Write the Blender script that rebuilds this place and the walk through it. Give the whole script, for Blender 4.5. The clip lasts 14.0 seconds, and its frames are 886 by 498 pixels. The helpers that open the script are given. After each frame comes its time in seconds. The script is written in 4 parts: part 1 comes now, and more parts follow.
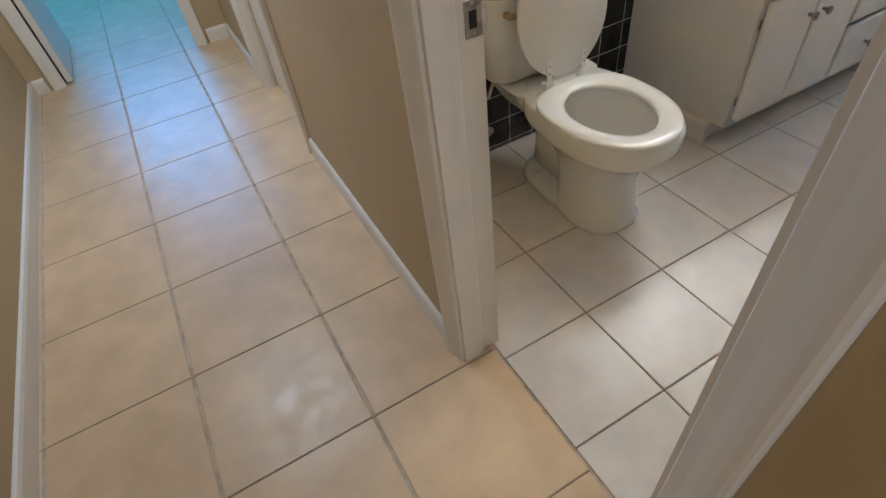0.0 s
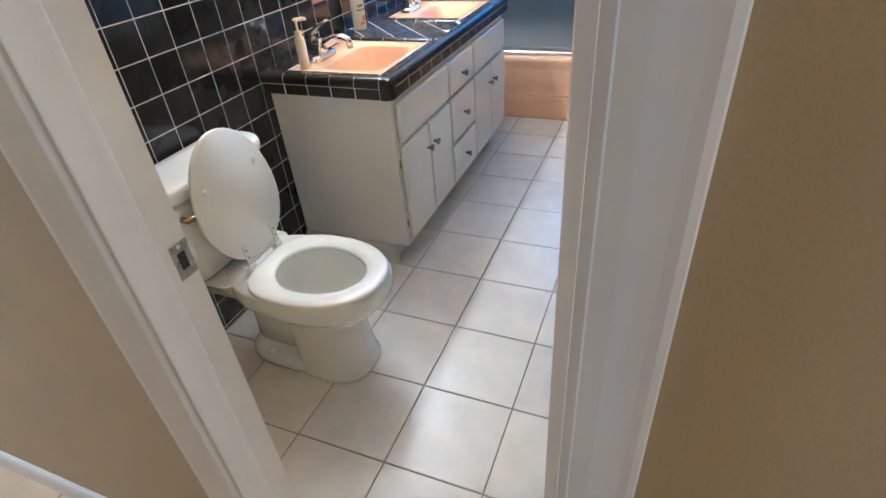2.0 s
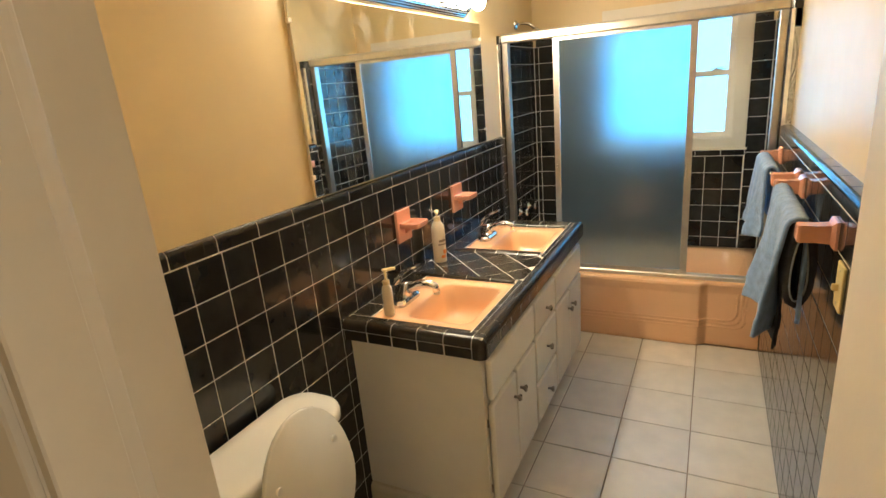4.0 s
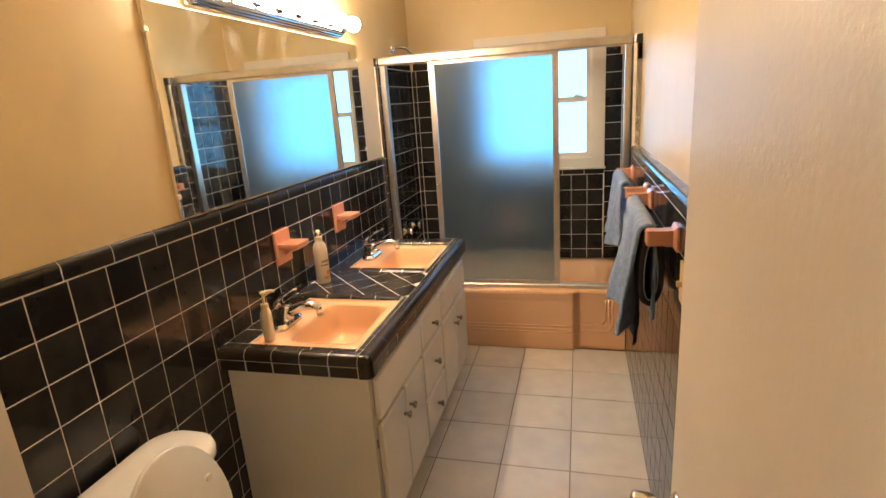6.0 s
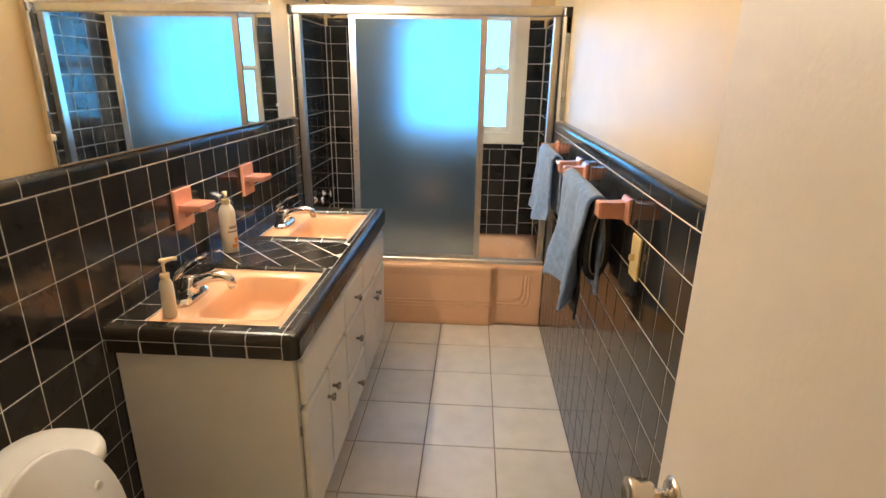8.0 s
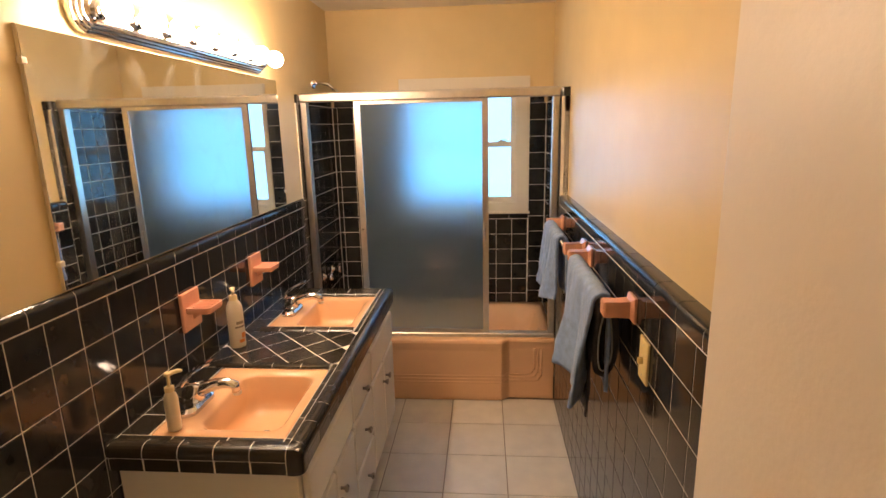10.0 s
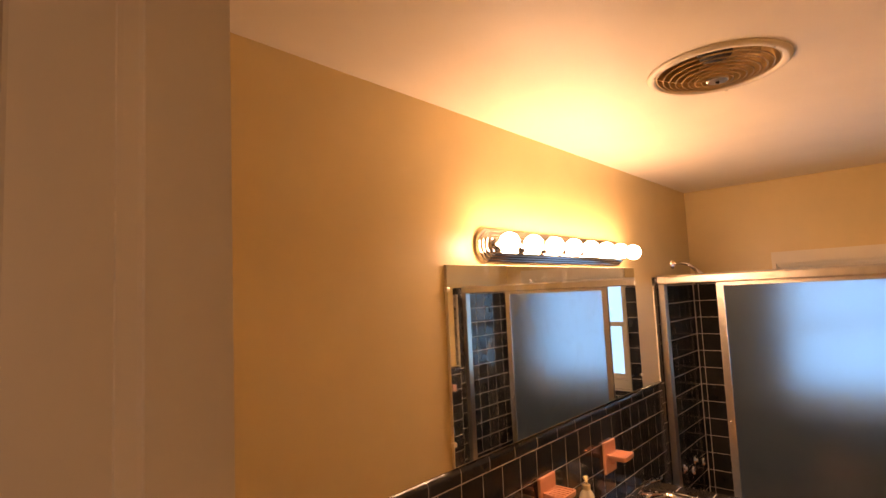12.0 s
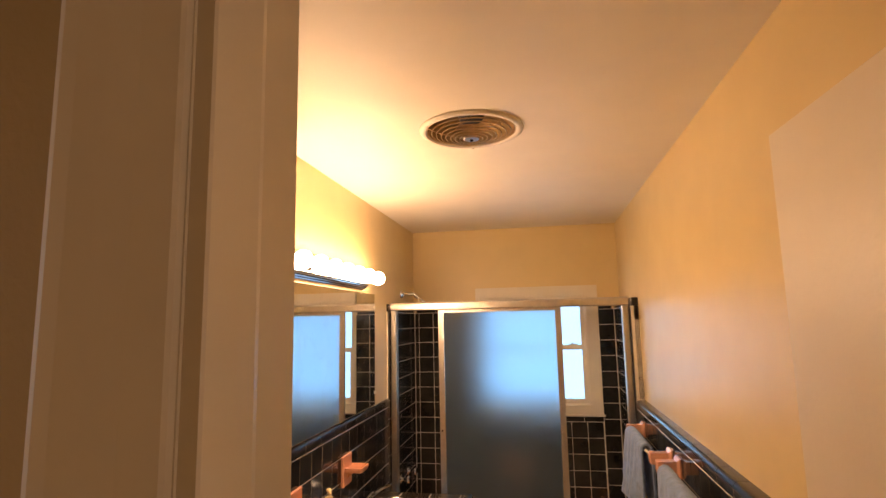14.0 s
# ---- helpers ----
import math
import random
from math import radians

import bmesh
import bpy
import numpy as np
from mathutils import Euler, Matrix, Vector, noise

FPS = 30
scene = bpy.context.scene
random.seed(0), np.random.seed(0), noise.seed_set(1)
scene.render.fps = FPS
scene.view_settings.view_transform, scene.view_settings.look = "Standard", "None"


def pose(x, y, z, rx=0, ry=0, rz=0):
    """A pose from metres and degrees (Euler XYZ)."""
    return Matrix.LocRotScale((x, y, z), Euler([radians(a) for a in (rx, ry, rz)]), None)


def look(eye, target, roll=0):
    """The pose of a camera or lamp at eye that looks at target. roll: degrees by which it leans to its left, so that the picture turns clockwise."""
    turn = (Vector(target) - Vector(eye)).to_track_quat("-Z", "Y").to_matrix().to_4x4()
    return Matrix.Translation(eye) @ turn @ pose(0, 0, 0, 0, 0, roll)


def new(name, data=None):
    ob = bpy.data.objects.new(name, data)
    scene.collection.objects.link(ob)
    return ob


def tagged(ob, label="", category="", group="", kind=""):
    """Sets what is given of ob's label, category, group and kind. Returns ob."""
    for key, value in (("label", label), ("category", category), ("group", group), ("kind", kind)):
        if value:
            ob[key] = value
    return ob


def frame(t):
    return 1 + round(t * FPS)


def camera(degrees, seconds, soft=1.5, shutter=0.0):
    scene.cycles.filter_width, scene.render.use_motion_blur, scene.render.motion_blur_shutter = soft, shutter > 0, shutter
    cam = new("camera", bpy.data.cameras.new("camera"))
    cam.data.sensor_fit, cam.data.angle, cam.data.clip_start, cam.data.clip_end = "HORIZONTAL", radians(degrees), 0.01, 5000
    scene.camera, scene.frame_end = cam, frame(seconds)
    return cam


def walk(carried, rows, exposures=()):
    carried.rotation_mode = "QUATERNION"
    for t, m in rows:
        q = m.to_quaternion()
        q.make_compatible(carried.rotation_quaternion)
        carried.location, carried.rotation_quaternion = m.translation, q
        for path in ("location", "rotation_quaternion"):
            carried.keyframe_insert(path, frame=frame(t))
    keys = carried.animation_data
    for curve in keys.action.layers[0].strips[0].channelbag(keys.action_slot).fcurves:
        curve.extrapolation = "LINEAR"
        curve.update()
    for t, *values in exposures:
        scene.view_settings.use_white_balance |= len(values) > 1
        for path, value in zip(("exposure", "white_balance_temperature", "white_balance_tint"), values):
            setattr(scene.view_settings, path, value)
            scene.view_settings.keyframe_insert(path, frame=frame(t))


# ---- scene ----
cam = camera(79.9, 14.0)
PATH = [
    (0, (1.568, -1.066, 1.304), (0.278, -0.501, -0.115), -8.4),
    (0.2, (1.50, -1.028, 1.312), (0.338, -0.194, -0.100), -6.2),
    (0.5, (1.474, -1.002, 1.308), (0.489, 0.088, -0.048), -5.8),
    (1, (1.444, -1.058, 1.325), (0.674, 0.241, 0.014), -6.3),
    (1.5, (1.463, -1.102, 1.389), (0.762, 0.315, 0.164), -5.8),
    (2, (1.467, -1.079, 1.405), (0.784, 0.411, 0.258), -5.2),
    (2.5, (1.385, -0.972, 1.433), (0.549, 0.526, 0.405), -6.2),
    (3, (1.275, -0.871, 1.491), (0.238, 0.605, 0.626), -5.4),
    (3.5, (1.206, -0.847, 1.552), (0.194, 0.719, 0.828), -4.8),
    (4, (1.188, -0.851, 1.628), (0.302, 0.844, 1.045), -5.1),
    (4.2, (1.191, -0.86, 1.661), (0.351, 0.878, 1.137), -5.3),
    (6.3, (1.211, -0.844, 1.58), (0.745, 1.023, 1.033), -3.2),
    (6.5, (1.159, -0.799, 1.559), (0.689, 1.043, 0.937), -2.4),
    (7, (1.109, -0.74, 1.501), (0.692, 1.056, 0.727), 0.4),
    (7.5, (1.056, -0.742, 1.533), (0.906, 1.114, 0.802), 2.5),
    (7.7, (1.042, -0.74, 1.533), (0.935, 1.137, 0.852), 1.2),
    (10, (1.068, -0.685, 1.691), (0.912, 1.258, 1.243), -1.3),
    (10.5, (1.089, -0.718, 1.732), (0.978, 1.27, 1.551), -1.5),
    (11, (1.138, -0.748, 1.761), (0.913, 1.236, 1.886), -3.6),
    (11.5, (1.162, -0.759, 1.813), (0.492, 1.115, 2.015), -4.6),
    (12, (1.124, -0.761, 1.85), (-0.189, 0.738, 2.021), -2.6),
    (12.5, (1.056, -0.764, 1.840), (-0.541, 0.449, 1.873), -0.7),
    (13, (1.033, -0.827, 1.787), (-0.372, 0.594, 1.871), -0.6),
    (13.5, (0.995, -0.934, 1.804), (0.287, 0.927, 1.991), -0.5),
    (14, (0.975, -0.947, 1.774), (0.62, 1.002, 2.046), -1.2),
]
EXPOSURES = [(0, 1.88, 4300, 10), (0.5, 2.03, 4480, 10), (1.5, 2.27, 4150, 10), (2.5, 2.38, 3950, 10), (3.2, 2.13, 4350, 11), (4.0, 1.83, 5700, 7), (6.5, 1.71, 6250, 21), (7.0, 1.98, 6100, 21), (7.5, 1.93, 5300, 14), (10, 1.42, 6600, 26), (11, 0.84, 7800, 41), (12.5, 0.78, 9500, 50), (13, 0.98, 8900, 46), (14, 1.03, 8200, 37)]
walk(cam, [(t, look(eye, target, roll)) for t, eye, target, roll in PATH], EXPOSURES)

# ---- world and lights ----
world = bpy.data.worlds.new("world")
world.use_nodes = True
scene.world = world
sky = world.node_tree.nodes.new("ShaderNodeTexSky")
sky.sky_type, sky.sun_disc, sky.sun_elevation, sky.sun_rotation = "NISHITA", False, radians(40), radians(200)
world.node_tree.links.new(sky.outputs[0], world.node_tree.nodes["Background"].inputs[0])
world.node_tree.nodes["Background"].inputs[1].default_value = 0.1


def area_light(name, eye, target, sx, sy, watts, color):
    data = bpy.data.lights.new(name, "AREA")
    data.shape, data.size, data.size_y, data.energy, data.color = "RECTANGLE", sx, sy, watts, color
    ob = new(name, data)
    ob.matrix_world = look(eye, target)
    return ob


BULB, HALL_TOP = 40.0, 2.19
area_light("window_daylight", (0.90, 3.42, 1.57), (0.90, 0.0, 1.20), 1.15, 1.10, 3.1, (0.28, 0.69, 1.0))
area_light("far_room_daylight", (-4.4, -1.4, 1.6), (-1.0, -1.3, 0.3), 1.4, 1.2, 15.0, (0.20, 0.62, 1.0))
# Unseen warm lamp added under the hall ceiling to lift the hall; no fixture.
area_light("hall_ceiling_fill", (-0.75, -1.30, HALL_TOP - 0.02), (-0.75, -1.30, 0.0), 0.30, 0.30, 5.4, (1.0, 0.84, 0.62))
# Warm fill added in front of the closed near end; no opening stands there.
area_light("hall_end_fill", (3.35, -1.05, 1.55), (0.0, -1.2, 1.0), 0.5, 1.3, 3.8, (1.0, 0.84, 0.62))

# ---- materials ----
def material(name, color, rough=0.5, metal=0.0, scale=8.0, vary=0.08, bump=0.0, bump_scale=120.0, piece=0.0, rough_vary=0.0, stain=0.0, **extra):
    """A principled surface with broad variation, fine relief and, for pieces, a shade of each its own."""
    m = bpy.data.materials.new(name)
    m.use_nodes = True
    nt = m.node_tree
    b = nt.nodes["Principled BSDF"]
    b.inputs["Roughness"].default_value, b.inputs["Metallic"].default_value = rough, metal
    for key, value in extra.items():
        b.inputs[key.replace("_", " ")].default_value = value
    co = nt.nodes.new("ShaderNodeTexCoord")
    geo = nt.nodes.new("ShaderNodeNewGeometry")
    n1 = nt.nodes.new("ShaderNodeTexNoise")
    n1.inputs["Scale"].default_value, n1.inputs["Detail"].default_value = scale, 6
    nt.links.new(geo.outputs["Position"], n1.inputs["Vector"])
    ramp = nt.nodes.new("ShaderNodeValToRGB")
    ramp.color_ramp.elements[0].position, ramp.color_ramp.elements[1].position = 0.3, 0.7
    lo, hi = [max(0, c * (1 - vary)) for c in color], [min(1, c * (1 + vary)) for c in color]
    ramp.color_ramp.elements[0].color, ramp.color_ramp.elements[1].color = (*lo, 1), (*hi, 1)
    nt.links.new(n1.outputs["Fac"], ramp.inputs[0])
    out = ramp.outputs[0]
    if stain:
        n2 = nt.nodes.new("ShaderNodeTexNoise")
        n2.inputs["Scale"].default_value, n2.inputs["Detail"].default_value = scale * 0.22, 3
        nt.links.new(geo.outputs["Position"], n2.inputs["Vector"])
        mix = nt.nodes.new("ShaderNodeMix")
        mix.data_type, mix.blend_type = "RGBA", "MULTIPLY"
        r2 = nt.nodes.new("ShaderNodeMapRange")
        r2.inputs["From Min"].default_value, r2.inputs["From Max"].default_value = 0.42, 0.7
        r2.inputs["To Max"].default_value = stain
        nt.links.new(n2.outputs["Fac"], r2.inputs["Value"])
        nt.links.new(r2.outputs[0], mix.inputs["Factor"])
        nt.links.new(out, mix.inputs["A"])
        mix.inputs["B"].default_value = (0.72, 0.66, 0.58, 1)
        out = mix.outputs["Result"]
    if piece:
        oi = nt.nodes.new("ShaderNodeObjectInfo")
        mr = nt.nodes.new("ShaderNodeMapRange")
        mr.inputs["To Min"].default_value, mr.inputs["To Max"].default_value = 1 - piece, 1 + piece
        nt.links.new(oi.outputs["Random"], mr.inputs["Value"])
        hsv = nt.nodes.new("ShaderNodeHueSaturation")
        nt.links.new(out, hsv.inputs["Color"])
        nt.links.new(mr.outputs[0], hsv.inputs["Value"])
        out = hsv.outputs[0]
    nt.links.new(out, b.inputs["Base Color"])
    if rough_vary:
        n3 = nt.nodes.new("ShaderNodeTexNoise")
        n3.inputs["Scale"].default_value, n3.inputs["Detail"].default_value = scale * 1.7, 5
        nt.links.new(geo.outputs["Position"], n3.inputs["Vector"])
        r3 = nt.nodes.new("ShaderNodeMapRange")
        r3.inputs["From Min"].default_value, r3.inputs["From Max"].default_value = 0.3, 0.7
        r3.inputs["To Min"].default_value, r3.inputs["To Max"].default_value = max(0.0, rough - rough_vary), rough + rough_vary
        nt.links.new(n3.outputs["Fac"], r3.inputs["Value"])
        nt.links.new(r3.outputs[0], b.inputs["Roughness"])
    if bump:
        n4 = nt.nodes.new("ShaderNodeTexNoise")
        n4.inputs["Scale"].default_value, n4.inputs["Detail"].default_value = bump_scale, 4
        nt.links.new(geo.outputs["Position"], n4.inputs["Vector"])
        bp = nt.nodes.new("ShaderNodeBump")
        bp.inputs["Strength"].default_value, bp.inputs["Distance"].default_value = bump, 0.002
        nt.links.new(n4.outputs["Fac"], bp.inputs["Height"])
        nt.links.new(bp.outputs[0], b.inputs["Normal"])
    return m


def glowing(name, color, strength):
    m = bpy.data.materials.new(name)
    m.use_nodes = True
    b = m.node_tree.nodes["Principled BSDF"]
    b.inputs["Base Color"].default_value = (*color, 1)
    b.inputs["Emission Color"].default_value = (*color, 1)
    b.inputs["Emission Strength"].default_value = strength
    return m


PAINT = material("tan_wall_paint", (0.71, 0.555, 0.295), 0.37, scale=5, vary=0.03, bump=0.12, bump_scale=160, rough_vary=0.03)
CEIL = material("ceiling_paint", (0.85, 0.78, 0.66), 0.55, scale=4, vary=0.025, bump=0.2, bump_scale=140)
# The bathroom's tan at about two thirds of its value, for the hallway walls.
HALL = material("hall_darker_tan", (0.47, 0.36, 0.185), 0.75, scale=5, vary=0.04, bump=0.25, bump_scale=170)
TRIM = material("white_trim_enamel", (0.75, 0.69, 0.58), 0.40, scale=7, vary=0.03, bump=0.07, bump_scale=45)
DOOR = material("white_door_enamel", (0.77, 0.70, 0.60), 0.42, scale=4, vary=0.025, bump=0.26, bump_scale=95)
BLACK = material("black_glazed_tile", (0.021, 0.020, 0.018), 0.13, scale=14, vary=0.3, bump=0.05, bump_scale=22, piece=0.35, rough_vary=0.03)
# BLACK made lighter and browner: the counter's sheen put into the colour.
CTILE = material("counter_sheen_black_tile", (0.034, 0.028, 0.020), 0.22, scale=14, vary=0.14, bump=0.04, bump_scale=22, piece=0.25, rough_vary=0.03)
GROUT = material("pale_grout", (0.74, 0.69, 0.60), 0.85, scale=30, vary=0.14, bump=0.4, bump_scale=300)
FGROUT = material("floor_grout", (0.27, 0.20, 0.14), 0.9, scale=25, vary=0.25, bump=0.5, bump_scale=260)
FTILE = material("grey_beige_floor_tile", (0.70, 0.65, 0.57), 0.32, scale=9, vary=0.07, bump=0.13, bump_scale=45, piece=0.04, rough_vary=0.025, stain=0.14)
HTILE = material("beige_hall_tile", (0.62, 0.45, 0.245), 0.38, scale=8, vary=0.10, bump=0.15, bump_scale=40, piece=0.04, rough_vary=0.08, stain=0.3)
HGROUT = material("hall_grout", (0.50, 0.40, 0.27), 0.9, scale=25, vary=0.25, bump=0.5, bump_scale=260)
PINK = material("pink_porcelain", (0.82, 0.495, 0.275), 0.12, scale=6, vary=0.02, rough_vary=0.03)
KNOB = material("satin_nickel", (0.74, 0.69, 0.60), 0.24, metal=1.0, scale=30, vary=0.05, rough_vary=0.04)
NICKEL = material("worn_nickel", (0.36, 0.33, 0.29), 0.30, metal=1.0, scale=30, vary=0.10, rough_vary=0.08)
PINKC = material("pink_ceramic_fitting", (0.76, 0.38, 0.25), 0.16, scale=20, vary=0.05, bump=0.06, bump_scale=60)
WHITE = material("white_porcelain", (0.80, 0.78, 0.72), 0.08, scale=5, vary=0.015)
SEAT = material("white_seat_plastic", (0.80, 0.79, 0.75), 0.16, scale=5, vary=0.015)
CABINET = material("painted_cabinet_white", (0.83, 0.80, 0.73), 0.26, scale=6, vary=0.03, bump=0.08, bump_scale=90, rough_vary=0.012)
CHROME = material("chrome", (0.75, 0.75, 0.76), 0.09, 1.0, scale=40, vary=0.03)
STEEL = material("brushed_steel", (0.62, 0.58, 0.52), 0.28, 1.0, scale=60, vary=0.12)
ALUM = material("satin_aluminium", (0.66, 0.62, 0.56), 0.34, 1.0, scale=30, vary=0.06, rough_vary=0.06)
BRASS = material("aged_brass", (0.42, 0.29, 0.13), 0.34, 1.0, scale=40, vary=0.2)
BRONZE = material("tarnished_fan_metal", (0.62, 0.46, 0.25), 0.42, 1.0, scale=20, vary=0.2, rough_vary=0.1)
DARK = material("dark_void", (0.015, 0.013, 0.012), 0.7, scale=10, vary=0.2)
IVORY = material("ivory_plastic", (0.66, 0.52, 0.24), 0.35, scale=20, vary=0.03)
PLASTIC = material("white_bottle_plastic", (0.82, 0.74, 0.58), 0.28, scale=20, vary=0.02)
CREAM = material("cream_pump_plastic", (0.78, 0.64, 0.36), 0.32, scale=20, vary=0.02)
ORANGE = material("orange_print", (0.80, 0.28, 0.04), 0.4, scale=30, vary=0.05)
PRINT = material("grey_print", (0.30, 0.24, 0.16), 0.5, scale=30, vary=0.05)
TOWEL = material("blue_grey_terry", (0.21, 0.32, 0.54), 0.95, scale=35, vary=0.22, bump=1.0, bump_scale=420, Sheen_Weight=0.3)
TOWELP = material("pale_hem_thread", (0.26, 0.28, 0.31), 0.9, scale=60, vary=0.2)
TOWELD = material("dark_terry", (0.030, 0.030, 0.036), 0.95, scale=35, vary=0.3, bump=1.0, bump_scale=420)
MIRROR = material("mirror_silver", (0.86, 0.89, 0.88), 0.015, 1.0, scale=3, vary=0.01)
mirror_nodes = MIRROR.node_tree
haze = mirror_nodes.nodes.new("ShaderNodeTexNoise")
haze.inputs["Scale"].default_value, haze.inputs["Detail"].default_value, haze.inputs["Distortion"].default_value = 7.0, 4, 1.2
mirror_nodes.links.new(mirror_nodes.nodes["Geometry"].outputs["Position"], haze.inputs["Vector"])
haze_range = mirror_nodes.nodes.new("ShaderNodeMapRange")
haze_range.inputs["From Min"].default_value, haze_range.inputs["From Max"].default_value = 0.48, 0.85
haze_range.inputs["To Min"].default_value, haze_range.inputs["To Max"].default_value = 1.0, 0.90
mirror_nodes.links.new(haze.outputs["Fac"], haze_range.inputs["Value"])
mirror_nodes.links.new(haze_range.outputs[0], mirror_nodes.nodes["Principled BSDF"].inputs["Metallic"])
BLUEROOM = material("blue_green_room_paint", (0.30, 0.46, 0.44), 0.6, scale=4, vary=0.05)
FROST = material("frosted_glass", (0.44, 0.59, 0.70), 0.60, scale=4, vary=0.02, bump=0.25, bump_scale=260, Transmission_Weight=0.97, IOR=1.25)
RAIN = material("obscured_window_glass", (0.64, 0.84, 0.96), 0.12, scale=4, vary=0.02, bump=0.8, bump_scale=130, Transmission_Weight=1.0, IOR=1.3)
CLEAR = material("clear_bowl_glass", (0.95, 0.95, 0.93), 0.05, Transmission_Weight=1.0, IOR=1.4)
SKYGLOW = glowing("daylight_backdrop", (0.30, 0.67, 1.0), 0.36)
BULBGLOW = glowing("lit_bulb_glass", (1.0, 0.78, 0.50), BULB)

# ---- mesh helpers ----
LOC = {}


def thing(name, base, label="", category="", group="", kind=""):
    ob = new(name)
    ob.empty_display_size = 0.1
    ob.location = base
    LOC[ob.name] = Matrix.Translation(base)
    return tagged(ob, label, category, group, kind)


def part(name, bm, mat, parent=None, label="", smooth=False):
    """Links a bmesh, in world coordinates, as one mesh object under a thing or part."""
    me = bpy.data.meshes.new(name)
    bmesh.ops.recalc_face_normals(bm, faces=bm.faces)
    if smooth:
        for f in bm.faces:
            f.smooth = True
    bm.to_mesh(me)
    bm.free()
    me.materials.append(mat)
    ob = new(name, me)
    if parent is not None:
        ob.parent = parent
        ob.matrix_parent_inverse = LOC.get(parent.name, Matrix()).inverted()
    if label:
        ob["label"] = label
    return ob


def box(x0, x1, y0, y1, z0, z1, bevel=0.0, seg=2, bm=None):
    bm = bm or bmesh.new()
    vs = [bm.verts.new((x, y, z)) for x in (x0, x1) for y in (y0, y1) for z in (z0, z1)]
    fs = [bm.faces.new([vs[i] for i in q]) for q in ((0, 1, 3, 2), (4, 6, 7, 5), (0, 4, 5, 1), (2, 3, 7, 6), (0, 2, 6, 4), (1, 5, 7, 3))]
    if bevel:
        es = {e for f in fs for e in f.edges}
        bmesh.ops.bevel(bm, geom=list(es), offset=bevel, segments=seg, affect="EDGES", profile=0.5)
    return bm


def boxes(*specs):
    bm = bmesh.new()
    for s in specs:
        box(*s, bm=bm)
    return bm


def loft(rings, cap0=True, cap1=True, bm=None):
    bm = bm or bmesh.new()
    rows = [[bm.verts.new(p) for p in r] for r in rings]
    n = len(rows[0])
    for a, b in zip(rows, rows[1:]):
        for i in range(n):
            bm.faces.new((a[i], a[(i + 1) % n], b[(i + 1) % n], b[i]))
    if cap0:
        bm.faces.new(rows[0][::-1])
    if cap1:
        bm.faces.new(rows[-1])
    return bm


def extrude(profile, axis, a, b, bm=None):
    """A closed profile swept straight along an axis from a to b. profile: pairs in the two other axes' order."""
    def at(p, v):
        q = list(p)
        q.insert("xyz".index(axis), v)
        return q
    return loft([[at(p, a) for p in profile], [at(p, b) for p in profile]], bm=bm)


def tube(points, r, n=10, bm=None, caps=True):
    rings = []
    ps = [Vector(p) for p in points]
    rs = r if isinstance(r, (list, tuple)) else [r] * len(ps)
    for i, p in enumerate(ps):
        d = (ps[min(i + 1, len(ps) - 1)] - ps[max(i - 1, 0)]).normalized()
        u = d.cross(Vector((0, 0, 1)) if abs(d.z) < 0.9 else Vector((1, 0, 0))).normalized()
        v = d.cross(u)
        rings.append([p + rs[i] * (math.cos(t) * u + math.sin(t) * v) for t in (2 * math.pi * k / n for k in range(n))])
    return loft(rings, caps, caps, bm)


def turned(profile, origin, axis="z", n=24, bm=None, cap0=True, cap1=True):
    """A profile of (radius, height) turned round an axis through origin."""
    rings = []
    for r, h in profile:
        ring = []
        for k in range(n):
            t = 2 * math.pi * k / n
            c = (r * math.cos(t), r * math.sin(t), h)
            c = {"z": c, "x": (h, c[0], c[1]), "y": (c[0], h, c[1])}[axis]
            ring.append(Vector(c) + Vector(origin))
        rings.append(ring)
    return loft(rings, cap0, cap1, bm)


def rrect(cx, cy, hx, hy, r, z, n=6):
    """A rounded rectangle's ring at height z."""
    pts = []
    for sx, sy, a0 in ((1, 1, 0), (-1, 1, 90), (-1, -1, 180), (1, -1, 270)):
        for k in range(n + 1):
            a = radians(a0 + 90 * k / n)
            pts.append((cx + sx * (hx - r) + r * math.cos(a), cy + sy * (hy - r) + r * math.sin(a), z))
    return pts


# ---- sizes ----
W, YD, YT, YB, HC = 1.497, -0.598, 2.38, 3.11, 2.480      # room width, door wall, tub front, back wall, ceiling
P, ZC = 0.112, 1.247                                       # wall tile pitch, foot of the cap row
YH, YO, XE, HH = -0.716, -1.86, -2.06, 2.19                # hall wall faces, hall end, hall ceiling
JL, JR, HD = 0.804, 1.432, 2.09                            # door opening
G = 0.0034                                                 # grout joint
WR = W + 0.046                                             # plaster face behind the thick-set tile

# ---- structure ----
wall_left = tagged(part("wall_left", box(-0.13, -0.010, YD - 0.110, YB + 0.12, 0, HC + 0.12), PAINT), "tan painted bathroom wall above black tile wainscot", "wall", kind="structure")
wall_right = tagged(part("wall_right", box(WR, W + 0.13, YD + 0.002, YB + 0.12, 0, HC + 0.12), PAINT), "tan painted bathroom wall above black tile wainscot", "wall", kind="structure")
WX0, WX1, WZ0, WZ1 = 0.500, 1.303, 1.152, 1.950                # window opening
wall_back = tagged(part("wall_back", boxes((-0.01, WX0, YB + 0.010, YB + 0.13, 0, HC + 0.12), (WX1, WR, YB + 0.010, YB + 0.13, 0, HC + 0.12),
    (WX0, WX1, YB + 0.010, YB + 0.13, 0, WZ0), (WX0, WX1, YB + 0.010, YB + 0.13, WZ1, HC + 0.12)), PAINT), "tan painted back wall with a window over the tub", "wall", kind="structure")
